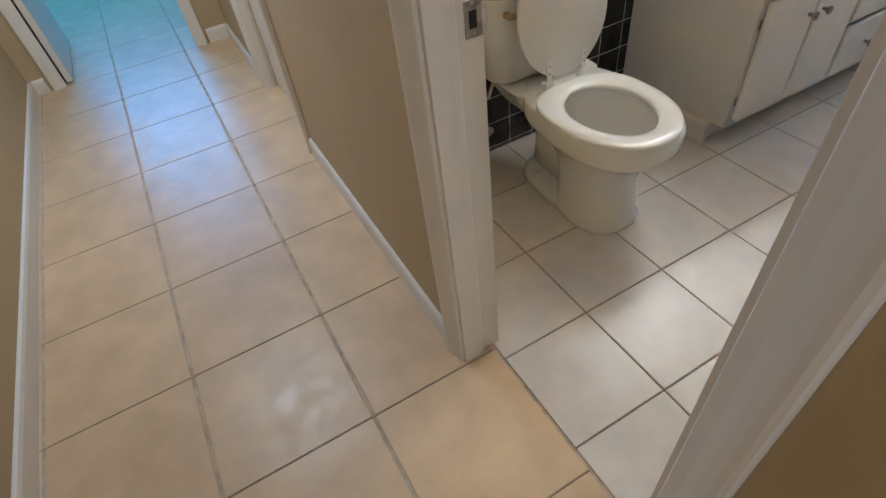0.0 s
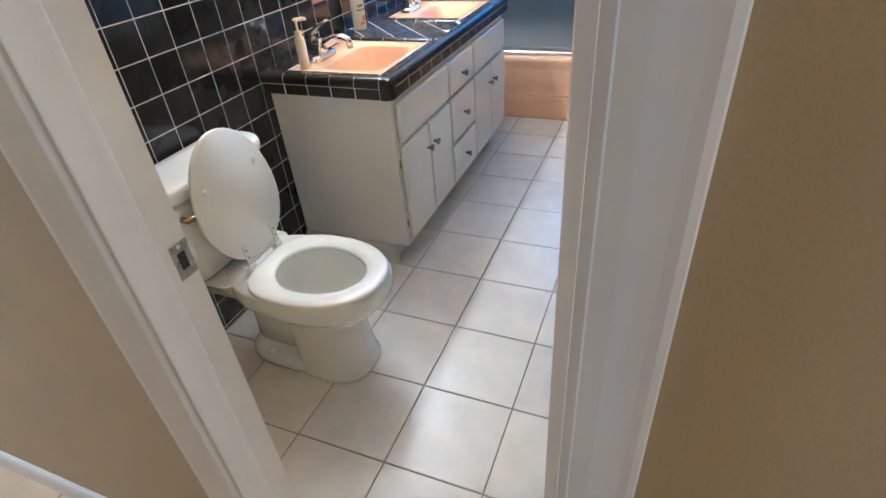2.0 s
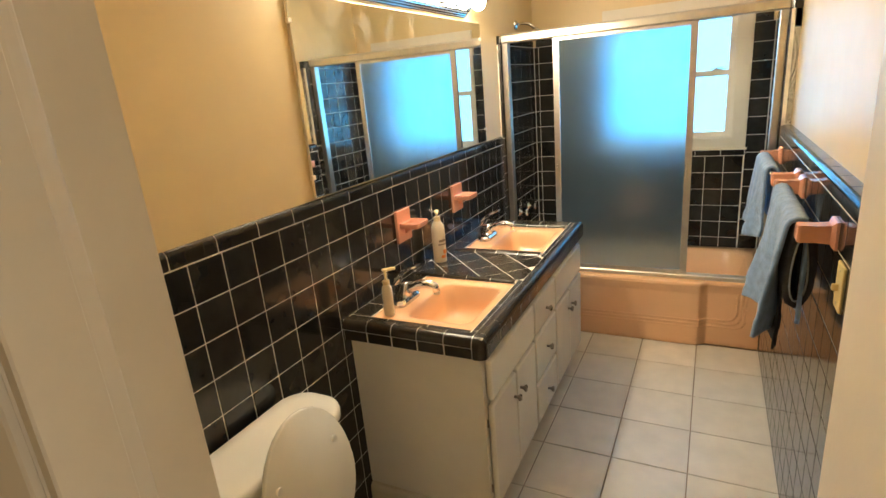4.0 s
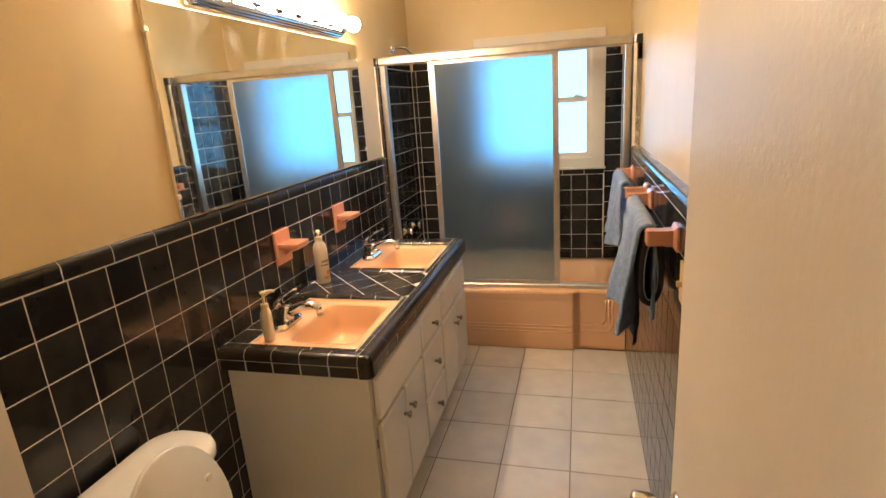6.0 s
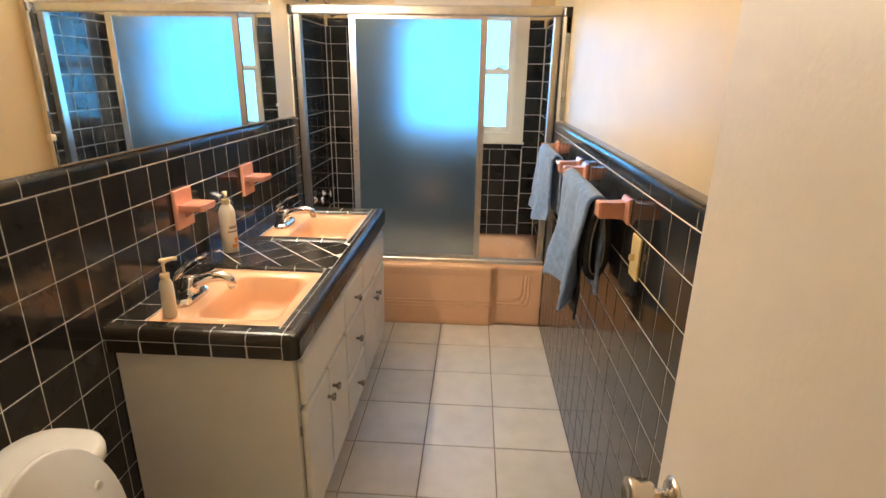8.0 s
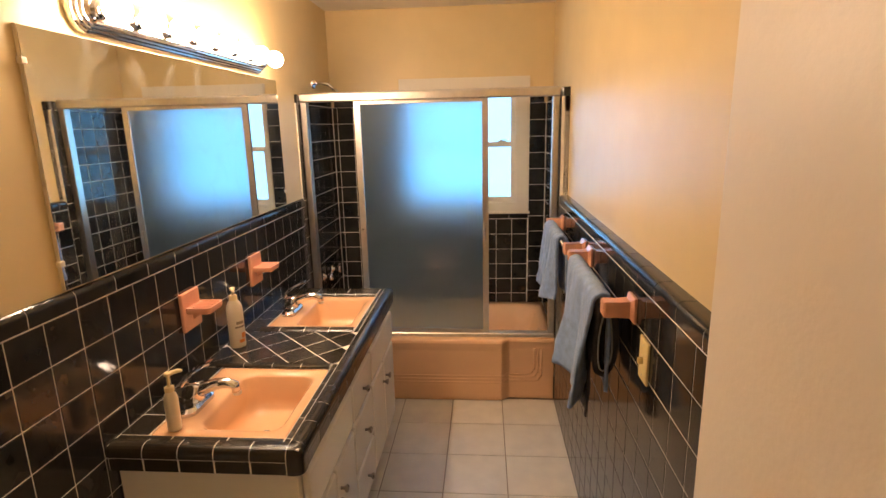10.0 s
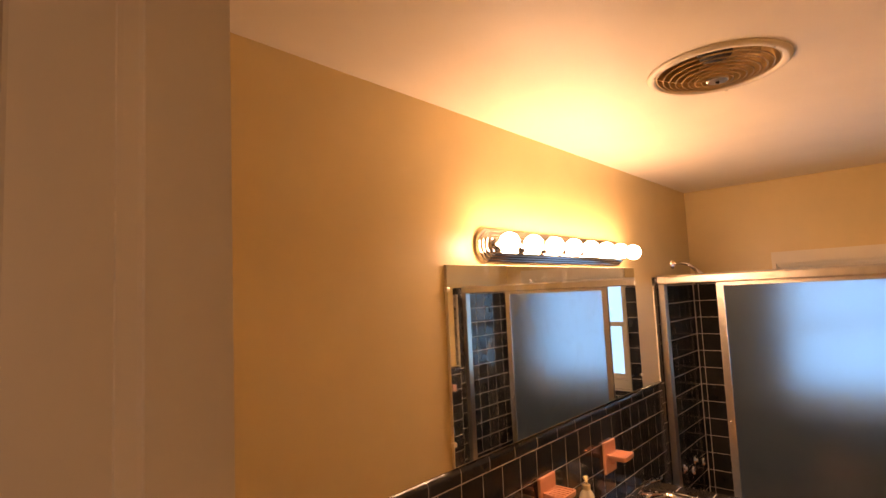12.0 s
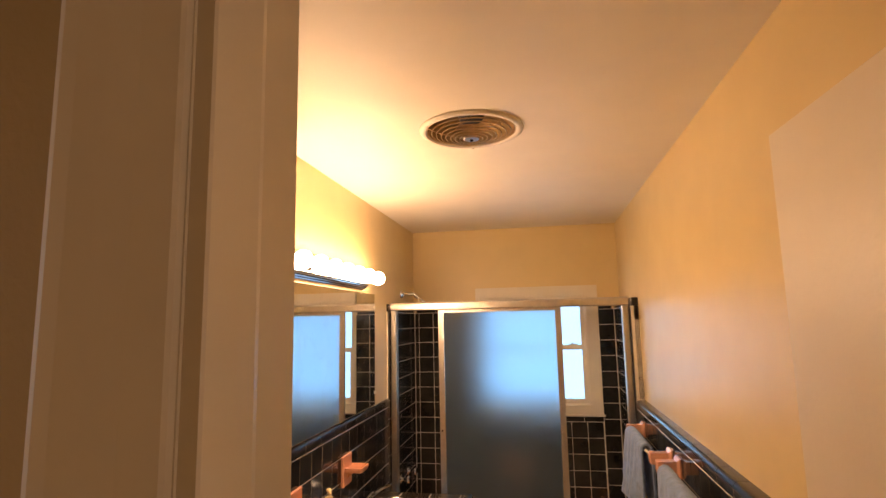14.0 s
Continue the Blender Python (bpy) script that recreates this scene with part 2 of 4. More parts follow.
wall_door = tagged(part("wall_door", boxes((-0.01, JL - 0.02, YH + 0.003, YD - 0.003, 0, HC + 0.12), (JR + 0.02, W + 0.128, YH + 0.003, YD - 0.003, 0, HC + 0.12),
    (JL - 0.02, JR + 0.02, YH + 0.003, YD - 0.003, HD + 0.02, HC + 0.12)), PAINT), "tan painted wall with the bathroom doorway", "wall", kind="structure")
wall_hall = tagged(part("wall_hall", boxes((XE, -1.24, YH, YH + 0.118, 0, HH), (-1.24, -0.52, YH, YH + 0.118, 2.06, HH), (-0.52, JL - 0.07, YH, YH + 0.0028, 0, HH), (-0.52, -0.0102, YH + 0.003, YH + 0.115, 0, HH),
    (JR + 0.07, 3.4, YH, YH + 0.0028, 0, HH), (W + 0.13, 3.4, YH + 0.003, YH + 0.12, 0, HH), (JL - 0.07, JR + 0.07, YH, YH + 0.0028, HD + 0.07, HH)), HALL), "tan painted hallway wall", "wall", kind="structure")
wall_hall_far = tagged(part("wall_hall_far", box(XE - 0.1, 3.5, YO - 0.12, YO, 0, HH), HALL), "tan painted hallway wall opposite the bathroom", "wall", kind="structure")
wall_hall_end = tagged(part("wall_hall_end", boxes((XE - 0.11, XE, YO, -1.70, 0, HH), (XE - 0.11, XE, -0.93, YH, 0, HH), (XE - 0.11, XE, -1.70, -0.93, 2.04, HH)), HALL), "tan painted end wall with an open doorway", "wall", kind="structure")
# Out of view; added to close the hall's near end.
wall_hall_near = tagged(part("wall_hall_near", box(3.4, 3.5, YO, YH + 0.12, 0, HH), HALL), "unseen tan end wall added to close the hallway", "wall", kind="structure")
wall_far_room = tagged(part("wall_far_room", boxes((-4.6, -4.5, -3.2, 0.6, 0, 2.4), (-4.5, XE - 0.11, -3.2, -3.1, 0, 2.4), (-4.5, XE - 0.11, 0.5, 0.6, 0, 2.4),
    (XE - 0.11, XE - 0.10, -3.1, YO - 0.12, 0, 2.4), (XE - 0.11, XE - 0.10, YH + 0.12, 0.5, 0, 2.4)), BLUEROOM), "blue-green painted walls of the room at the hall's end", "wall", kind="structure")
tagged(part("ceiling_far_room", box(-4.6, XE - 0.11, -3.2, 0.6, 2.4, 2.5), CEIL), "white ceiling of the far room", "ceiling", kind="structure")
tagged(part("ceiling_hall", box(XE - 0.11, 3.5, YO - 0.12, YH + 0.0, HH, HH + 0.1), CEIL), "cream hallway ceiling", "ceiling", kind="structure")

VX, VY, VR = 0.748, 0.938, 0.170                           # fan opening
bm = bmesh.new()
turns = sorted([2 * math.pi * k / 48 for k in range(48)] + [math.atan2(y, x) % (2 * math.pi) for x in (WR - VX, -0.01 - VX) for y in (0.7, -0.7)])
n = len(turns)
for z in (HC, HC + 0.02):
    inner, outer = [], []
    for t in turns:
        c, s = math.cos(t), math.sin(t)
        inner.append(bm.verts.new((VX + VR * c, VY + VR * s, z)))
        r = min((((WR - VX) if c > 0 else (VX + 0.01)) / abs(c)) if abs(c) > 1e-6 else 1e9, 0.7 / abs(s) if abs(s) > 1e-6 else 1e9)
        outer.append(bm.verts.new((VX + r * c, VY + r * s, z)))
    for k in range(n):
        j = (k + 1) % n
        bm.faces.new((inner[k], inner[j], outer[j], outer[k]))
for z0 in (HC,):
    box(-0.01, WR, YD - 0.003, VY - 0.7, z0, z0 + 0.02, bm=bm)
    box(-0.01, WR, VY + 0.7, YB + 0.01, z0, z0 + 0.02, bm=bm)
tagged(part("ceiling", bm, CEIL), "cream painted bathroom ceiling with a round fan opening", "ceiling", kind="structure")
# Added out of view to close off the space above the fan opening.
tagged(part("ceiling_slab", boxes((-0.13, W + 0.13, YD - 0.12, YB + 0.13, HC + 0.3, HC + 0.36), (-0.13, W + 0.13, YD - 0.12, YD - 0.1, HC + 0.02, HC + 0.3)), DARK), "unseen dark slab added above the bathroom ceiling", "ceiling", kind="structure")

floor = tagged(part("floor", box(-0.12, W + 0.12, -0.619, YB + 0.12, -0.06, -0.003), FGROUT), "grey-beige ceramic tile bathroom floor with dark grout", "floor", kind="structure")
floor_hall = tagged(part("floor_hall", box(-4.6, 3.5, -3.2, -0.619, -0.06, -0.003), HGROUT), "beige ceramic tile hallway floor", "floor", kind="structure")
tagged(part("floor_far_room", box(-4.6, XE - 0.11, -0.619, 0.6, -0.06, -0.004), HGROUT), "floor edge of the far room", "floor", kind="structure")

# door frame: jambs with stop, casings on both faces
CASE = [(0.0, 0.0), (0.070, 0.0), (0.070, -0.013), (0.0675, -0.0195), (0.061, -0.0225), (0.052, -0.0215), (0.038, -0.0175), (0.022, -0.012), (0.008, -0.0085), (0.002, -0.007), (0.0, -0.005)]


def casing(name, x_in, side, y, out, z1, parent, mat=TRIM, wide=1.0):
    """A moulded leg beside an opening: x_in the inner edge, side the way outward, out the way off the wall."""
    return part(name, extrude([(x_in + side * a * wide, y + out * -b) for a, b in CASE], "z", 0.0, z1), mat, parent)


def door_frame(x0, x1, ya, yb, h, name, label, stop_y, two_sided=True, wide=(1.0, 1.0)):
    f = tagged(part(name, boxes((x0 - 0.02, x0, ya, yb, 0, h + 0.02), (x1, x1 + 0.02, ya, yb, 0, h + 0.02), (x0, x1, ya, yb, h, h + 0.02)), TRIM), label, "door frame", kind="structure")
    for x, s in ((x0, 1), (x1, -1)):
        edge = ((0.011, -0.019), (0.008, -0.017), (0.0075, -0.014), (0.0055, -0.006), (0.004, -0.003), (0.001, -0.001), (0.0, 0.0))
        prof = [(x, ya + 0.002), (x + s * 0.010, ya + 0.002), (x + s * 0.011, ya + 0.004)] + [(x + s * d, stop_y + v) for d, v in edge]
        part("stop", extrude(prof, "z", 0.0, h), TRIM, f)
    part("stop", boxes((x0 + 0.011, x1 - 0.011, ya + 0.002, stop_y, h - 0.011, h)), TRIM, f)
    for y, out in ((ya, -1),) + (((yb, 1),) if two_sided else ()):
        casing("casing", x0 - 0.001, -1, y, out, h + 0.076, f, wide=wide[0])
        casing("casing", x1 + 0.001, 1, y, out, h + 0.076, f, wide=wide[1])
        part("head_casing", extrude([(y + out * -b, h + 0.006 + a) for a, b in CASE], "x", x0 - 0.006, x1 + 0.006), TRIM, f)
    return f


frame_bath = door_frame(JL, JR, YH - 0.001, YD, HD, "door_frame_1", "white enamelled bathroom door frame with a steel strike plate", -0.649, False, (0.90, 1.02))
bm = boxes((JL + 0.0005, JL + 0.002, -0.634, YD - 0.002, 0.912, 0.974))
part("strike_plate", bm, NICKEL, frame_bath, "worn steel strike plate")
# No hole is cut: a thin dark sheet stands for its shade.
bm = boxes((JL + 0.0022, JL + 0.0028, -0.626, -0.611, 0.928, 0.958))
part("strike_hole_shade", bm, DARK, frame_bath, "dark sheet for the shaded latch hole")
part("strike_lip", extrude([(JL - 0.001, YD - 0.003), (JL + 0.002, YD - 0.003), (JL + 0.004, YD + 0.004), (JL + 0.001, YD + 0.009), (JL - 0.002, YD + 0.008)], "z", 0.925, 0.960), STEEL, frame_bath)
for z in (0.918, 0.968):
    part("screw", turned([(0.0038, 0), (0.003, 0.0012)], (JL + 0.002, -0.618, z), "x", 10), STEEL, frame_bath)

frame_hall = door_frame(-1.20, -0.54, YH - 0.001, YH + 0.11, 2.03, "door_frame_2", "white enamelled frame of a closed hallway door", YH + 0.05, False)
tagged(part("door_2", box(-1.198, -0.542, YH + 0.052, YH + 0.087, 0.008, 2.028, 0.002, 1), DOOR), "white painted flush door, closed", "door", kind="structure")
hinge = part("hinge", turned([(0.006, 0), (0.006, 0.09)], (-0.545, YH - 0.012, 1.75), "z", 10), STEEL, frame_hall)

# doorway at the hall's end and its open door
fe = tagged(part("door_frame_3", boxes((XE - 0.11, XE, -1.72, -1.70, 0, 2.06), (XE - 0.11, XE, -0.93, -0.91, 0, 2.06), (XE - 0.11, XE, -1.70, -0.93, 2.04, 2.06)), TRIM), "white door frame at the end of the hallway", "door frame", kind="structure")
for y, s in ((-1.70, -1), (-0.93, 1)):
    part("casing", extrude([(XE - b, y + s * (a - 0.006)) for a, b in CASE], "z", 0, 2.11), TRIM, fe)
part("head_casing", extrude([(XE - b, 2.046 + a) for a, b in CASE], "y", -1.70, -0.93), TRIM, fe)
tagged(part("door_3", box(-2.78, -2.09, -1.69, -1.655, 0.008, 2.03, 0.002, 1), DOOR), "white painted door standing open into the far room", "door", kind="structure")

# baseboards
BASE = [(0.0, 0.0), (0.014, 0.0), (0.014, 0.065), (0.010, 0.078), (0.004, 0.083), (0.0, 0.083)]


def baseboard(axis, a, b, at, way):
    prof = [(at + way * d, h) for d, h in BASE]
    return tagged(part("baseboard", extrude(prof, axis, a, b), TRIM), "white painted baseboard along the hallway wall", "baseboard", kind="structure")


baseboard("x", -0.46, JL - 0.066, YH - 0.0005, -1)
baseboard("x", JR + 0.077, 3.4, YH - 0.0005, -1)
baseboard("x", XE, -1.28, YH - 0.0005, -1)
baseboard("x", XE, 3.4, YO + 0.0005, 1)
baseboard("y", YO + 0.015, -1.78, XE + 0.0005, 1)
baseboard("y", -0.85, YH - 0.015, XE + 0.0005, 1)

# ---- bathroom door, standing open ----
hx, hy, fx, fy = 1.385, YD + 0.010, 1.371, 0.014
L = math.hypot(fx - hx, fy - hy)
ang = math.degrees(math.atan2(fy - hy, fx - hx))
M = pose(hx, hy, 0, 0, 0, ang)                             # along the leaf: +x from hinge to free edge, +y towards the room
door = thing("door_1", (hx, hy, 0.01), "white enamelled flush bathroom door standing open", "door", kind="structure")


def placed(bm, m):
    bm.transform(m)
    return bm


part("leaf", placed(box(0, L, -0.035, 0, 0.012, 2.078, 0.002, 2), M), DOOR, door)
for s in (1, -1):
    y0 = 0.0 if s > 0 else -0.035
    part("rose", placed(turned([(0.031, 0), (0.031, s * 0.003), (0.024, s * 0.009), (0.012, s * 0.012)], (L - 0.062, y0, 0.917), "y", 28), M), KNOB, door, "satin nickel rose", True)
    kn = part("knob", placed(turned([(0.010, s * 0.008), (0.011, s * 0.028), (0.021, s * 0.034), (0.0255, s * 0.042), (0.0275, s * 0.068), (0.0265, s * 0.072), (0.022, s * 0.074), (0.018, s * 0.071), (0.001, s * 0.0705)], (L - 0.062, y0, 0.917), "y", 28), M), KNOB, door, "satin nickel tulip knob", True)
part("latch_plate", placed(box(L - 0.0005, L + 0.0012, -0.029, -0.006, 0.884, 0.942), M), STEEL, door, "steel latch plate")
for z in (0.25, 1.05, 1.85):
    part("hinge", placed(turned([(0.006, 0), (0.006, 0.09)], (-0.006, -0.037, z), "z", 10), M), STEEL, door)

# ---- tub and shower ----
tub = thing("bathtub", (W / 2, (YT + YB) / 2, 0), "pink enamelled built-in bathtub with a ribbed, stepped apron", "bathtub")
RIM = 0.410
apron = [(YT + 0.014, 0.0), (YT + 0.006, 0.008), (YT + 0.002, 0.03), (YT, 0.10), (YT + 0.003, 0.34), (YT - 0.001, 0.372), (YT - 0.003, 0.390), (YT + 0.002, 0.403), (YT + 0.012, RIM), (YT + 0.04, RIM), (YT + 0.04, 0.36), (YT + 0.04, 0.0)]


def bow(x):
    """How far the apron's front stands back at x: a proud long panel, then a rounded step to the end panel."""
    if x < 1.165:
        return -0.016
    if x < 1.225:
        return -0.016 + 0.038 * (0.5 - 0.5 * math.cos(math.pi * (x - 1.165) / 0.060))
    return 0.022 - 0.008 * (x - 1.225) / (W - 1.225)


stations = [0.003, 0.6, 1.160] + [1.165 + 0.005 * k for k in range(13)] + [1.30, 1.40, W - 0.003]
part("apron", loft([[(x, y + (bow(x) if y < YT + 0.03 else 0.0), z) for y, z in apron] for x in stations]), PINK, tub)
for z, xr in ((0.128, 1.418), (0.150, 1.396), (0.172, 1.374)):
    bend = [(xr - 0.05 + 0.05 * math.sin(radians(a)), z + 0.05 - 0.05 * math.cos(radians(a))) for a in (0, 18, 36, 54, 72, 90)]
    line = [(x, z) for x in stations if x < xr - 0.055] + bend + [(xr, 0.30), (xr, 0.345)]
    part("apron_rib", tube([(max(x, 0.010), YT + bow(x) + 0.0065, h) for x, h in line], 0.0085, 10), PINK, tub, smooth=True)
cx, cy = W / 2, (YT + YB) / 2 + 0.012
hx_, hy_ = W / 2 - 0.003, (YB - YT) / 2 - 0.016
rings = [rrect(cx, cy, hx_, hy_, 0.004, RIM - 0.03), rrect(cx, cy, hx_, hy_, 0.004, RIM - 0.001), rrect(cx + 0.01, cy, hx_ - 0.07, hy_ - 0.065, 0.15, RIM), rrect(cx + 0.01, cy, hx_ - 0.085, hy_ - 0.08, 0.14, RIM - 0.012),
         rrect(cx, cy, hx_ - 0.11, hy_ - 0.10, 0.13, 0.25), rrect(cx - 0.02, cy, hx_ - 0.17, hy_ - 0.125, 0.12, 0.11), rrect(cx - 0.02, cy, hx_ - 0.22, hy_ - 0.17, 0.10, 0.09)]
part("basin", loft(rings, False, True), PINK, tub, smooth=True)
part("drain", turned([(0.028, 0), (0.024, 0.003), (0.004, 0.001)], (0.28, cy, 0.09), "z", 20), CHROME, tub)

enclosure = thing("shower_enclosure", (W / 2, 2.45, RIM), "satin aluminium sliding shower enclosure on the tub rim", "shower enclosure")
FY = 2.45
part("header", extrude([(FY - 0.030, 1.850), (FY - 0.034, 1.856), (FY - 0.034, 1.892), (FY - 0.026, 1.902), (FY + 0.026, 1.902), (FY + 0.034, 1.892), (FY + 0.034, 1.850), (FY + 0.028, 1.850), (FY + 0.028, 1.880), (FY - 0.026, 1.880), (FY - 0.026, 1.850)], "x", 0.004, W - 0.004), ALUM, enclosure)
for x0, x1 in ((0.003, 0.040), (W - 0.040, W - 0.003)):
    part("wall_jamb", box(x0, x1, FY - 0.026, FY + 0.026, RIM + 0.02, 1.85, 0.003), ALUM, enclosure)
part("track", extrude([(FY - 0.032, RIM), (FY - 0.032, RIM + 0.020), (FY - 0.026, RIM + 0.026), (FY - 0.018, RIM + 0.012), (FY - 0.002, RIM + 0.012), (FY, RIM + 0.026), (FY + 0.004, RIM + 0.012), (FY + 0.028, RIM + 0.012), (FY + 0.032, RIM + 0.022), (FY + 0.036, RIM)], "x", 0.004, W - 0.004), ALUM, enclosure)
PX0, PX1, PZ0, PZ1 = 0.318, 1.094, RIM + 0.020, 1.862
sash = part("sliding_panel", boxes((PX0, PX0 + 0.036, FY - 0.020, FY - 0.003, PZ0, PZ1), (PX1 - 0.036, PX1, FY - 0.020, FY - 0.003, PZ0, PZ1), (PX0 + 0.036, PX1 - 0.036, FY - 0.020, FY - 0.003, PZ1 - 0.032, PZ1), (PX0 + 0.036, PX1 - 0.036, FY - 0.020, FY - 0.003, PZ0, PZ0 + 0.030)), ALUM, enclosure, "aluminium panel frame")
glass = part("frosted_pane", box(PX0 + 0.034, PX1 - 0.034, FY - 0.0135, FY - 0.0095, PZ0 + 0.028, PZ1 - 0.030), FROST, sash, "frosted patterned glass")
glass.visible_shadow = False
part("finger_pull", box(PX1 - 0.030, PX1 - 0.018, FY - 0.030, FY - 0.020, 1.02, 1.10, 0.003), ALUM, sash)
part("bumper", box(PX0 + 0.010, PX0 + 0.020, FY - 0.027, FY - 0.020, 1.09, 1.105, 0.002), CHROME, sash)

shower = thing("shower_fixture", (0.02, 2.74, 1.95), "chrome shower head on a bent arm above the tile", "shower head")
part("flange", turned([(0.030, -0.009), (0.028, 0.000), (0.012, 0.008)], (0.0, 2.74, 1.975), "x", 20), CHROME, shower)
part("arm", tube([(-0.005, 2.74, 1.975), (0.04, 2.74, 1.982), (0.09, 2.74, 1.970), (0.13, 2.74, 1.935)], 0.009), CHROME, shower, smooth=True)
part("head", tube([(0.125, 2.74, 1.940), (0.14, 2.74, 1.922), (0.155, 2.74, 1.900), (0.168, 2.74, 1.882)], [0.012, 0.016, 0.028, 0.032], 18), CHROME, shower, smooth=True)
valve = thing("tub_faucet", (0.0, 2.74, 0.62), "chrome tub valve handles and spout on the tiled wall", "faucet")
for y in (2.64, 2.84):
    part("handle", turned([(0.030, 0.001), (0.030, 0.006), (0.012, 0.012), (0.012, 0.035), (0.024, 0.040), (0.026, 0.060), (0.018, 0.066)], (0.0, y, 0.74), "x", 16), CHROME, valve, smooth=True)
part("spout", tube([(0.0, 2.74, 0.58), (0.06, 2.74, 0.58), (0.12, 2.74, 0.572), (0.14, 2.74, 0.552)], [0.024, 0.022, 0.021, 0.018], 14), CHROME, valve, smooth=True)

soap_tub = thing("tub_soap_dish", (0.73, YB, 0.70), "pink ceramic soap dish set in the black tile over the tub", "soap dish")
part("plate", box(0.645, 0.815, YB - 0.014, YB, 0.66, 0.80, 0.006), PINKC, soap_tub)
part("tray", box(0.660, 0.800, YB - 0.085, YB - 0.012, 0.675, 0.70, 0.009), PINKC, soap_tub)
part("grab_bar", tube([(0.67, YB - 0.01, 0.775), (0.675, YB - 0.05, 0.775), (0.785, YB - 0.05, 0.775), (0.79, YB - 0.01, 0.775)], 0.010), PINKC, soap_tub, smooth=True)

# ---- window ----
window = tagged(part("window_1", boxes((WX0, WX0 + 0.010, YB + 0.012, YB + 0.12, WZ0, WZ1), (WX1 - 0.014, WX1, YB + 0.012, YB + 0.12, WZ0, WZ1), (WX0 + 0.010, WX1 - 0.014, YB + 0.012, YB + 0.12, WZ1 - 0.025, WZ1), (WX0 + 0.010, WX1 - 0.014, YB + 0.012, YB + 0.12, WZ0, WZ0 + 0.010)), TRIM), "white painted double-hung window with obscured glass over the tub", "window", kind="structure")
part("casing", boxes((WX0 - 0.018, WX0 + 0.004, YB - 0.012, YB + 0.010, WZ0 - 0.062, WZ1 + 0.070), (WX1 - 0.004, WX1 + 0.080, YB - 0.012, YB + 0.010, WZ0 - 0.062, WZ1 + 0.070), (WX0 + 0.004, WX1 - 0.004, YB - 0.012, YB + 0.010, WZ1 - 0.004, WZ1 + 0.070), (WX0 + 0.004, WX1 - 0.004, YB - 0.012, YB + 0.010, WZ0 - 0.062, WZ0 + 0.004)), TRIM, window)
part("window_sill", box(WX0 - 0.022, WX1 + 0.090, YB - 0.024, YB + 0.004, WZ0 - 0.074, WZ0 - 0.060, 0.003), TRIM, window)
ZM = 1.565
for z0, z1, y in ((WZ0 + 0.010, ZM + 0.018, YB + 0.030), (ZM - 0.018, WZ1 - 0.025, YB + 0.062)):
    x0, x1 = WX0 + 0.010, WX1 - 0.014
    sash = part("sash", boxes((x0, x0 + 0.03, y, y + 0.030, z0, z1), (x1 - 0.03, x1, y, y + 0.030, z0, z1), (x0 + 0.03, x1 - 0.03, y, y + 0.030, z1 - 0.032, z1), (x0 + 0.03, x1 - 0.03, y, y + 0.030, z0, z0 + 0.032)), TRIM, window)
    pane = part("pane", box(x0 + 0.028, x1 - 0.028, y + 0.012, y + 0.016, z0 + 0.030, z1 - 0.030), RAIN, sash, "obscured glass bright with daylight")
    pane.visible_shadow = False
part("sash_lock", boxes((1.165, 1.225, YB + 0.018, YB + 0.034, ZM + 0.018, ZM + 0.026), (1.18, 1.195, YB + 0.012, YB + 0.030, ZM + 0.026, ZM + 0.036), (1.190, 1.235, YB + 0.010, YB + 0.018, ZM + 0.030, ZM + 0.036)), STEEL, window, "worn steel sash lock")
for x in (1.318, 1.345):
    part("lift_catch", box(x - 0.005, x + 0.005, YB - 0.018, YB - 0.012, WZ0 + 0.015, WZ0 + 0.045, 0.002), TRIM, window)
tagged(part("daylight_backdrop", box(-0.5, 2.4, YB + 0.60, YB + 0.62, 0.4, 2.8), SKYGLOW), "pale blue daylight beyond the window", "backdrop", kind="structure")

# ---- vanity ----
CX, CZ, CY0, CY1 = 0.568, 0.838, 0.560, 2.060              # counter front, top and ends
vanity = thing("vanity_cabinet", (0.28, 1.3, 0), "white painted vanity cabinet with doors and drawers under a tiled counter", "vanity")
BX, BY0, BY1, BZ0, BZ1 = 0.536, 0.598, 2.034, 0.098, 0.768
part("side_panel", box(0.004, BX - 0.018, BY0, BY0 + 0.018, BZ0, BZ1), CABINET, vanity)
part("side_panel", box(0.004, BX - 0.018, BY1 - 0.018, BY1, BZ0, BZ1), CABINET, vanity)
part("bottom_panel", box(0.004, BX - 0.018, BY0 + 0.018, BY1 - 0.018, BZ0, BZ0 + 0.018), CABINET, vanity)
bm = boxes((BX - 0.018, BX, BY0, BY1, BZ0, 0.150), (BX - 0.018, BX, BY0, BY1, 0.705, BZ1), (BX - 0.018, BX, BY0 + 0.030, 1.108, 0.548, 0.584), (BX - 0.018, BX, 1.494, BY1 - 0.030, 0.548, 0.584))
for y in (BY0, 1.108, 1.464, BY1 - 0.030):
    box(BX - 0.018, BX, y, y + 0.030, 0.150, 0.705, bm=bm)
for z in (0.300, 0.500):
    box(BX - 0.018, BX, 1.138, 1.464, z, z + 0.025, bm=bm)
part("face_frame", bm, CABINET, vanity)
part("toe_kick", box(0.440, 0.455, BY0 + 0.02, BY1, 0, BZ0 + 0.002), CABINET, vanity, "scuffed white toe board")
part("base_trim", extrude([(BY0 + 0.004, 0.0), (BY0 - 0.018, 0.0), (BY0 - 0.018, 0.070), (BY0 - 0.015, 0.082), (BY0 - 0.008, 0.092), (BY0 + 0.004, 0.097)], "x", 0.006, 0.478), TRIM, vanity, "white baseboard along the cabinet's end")


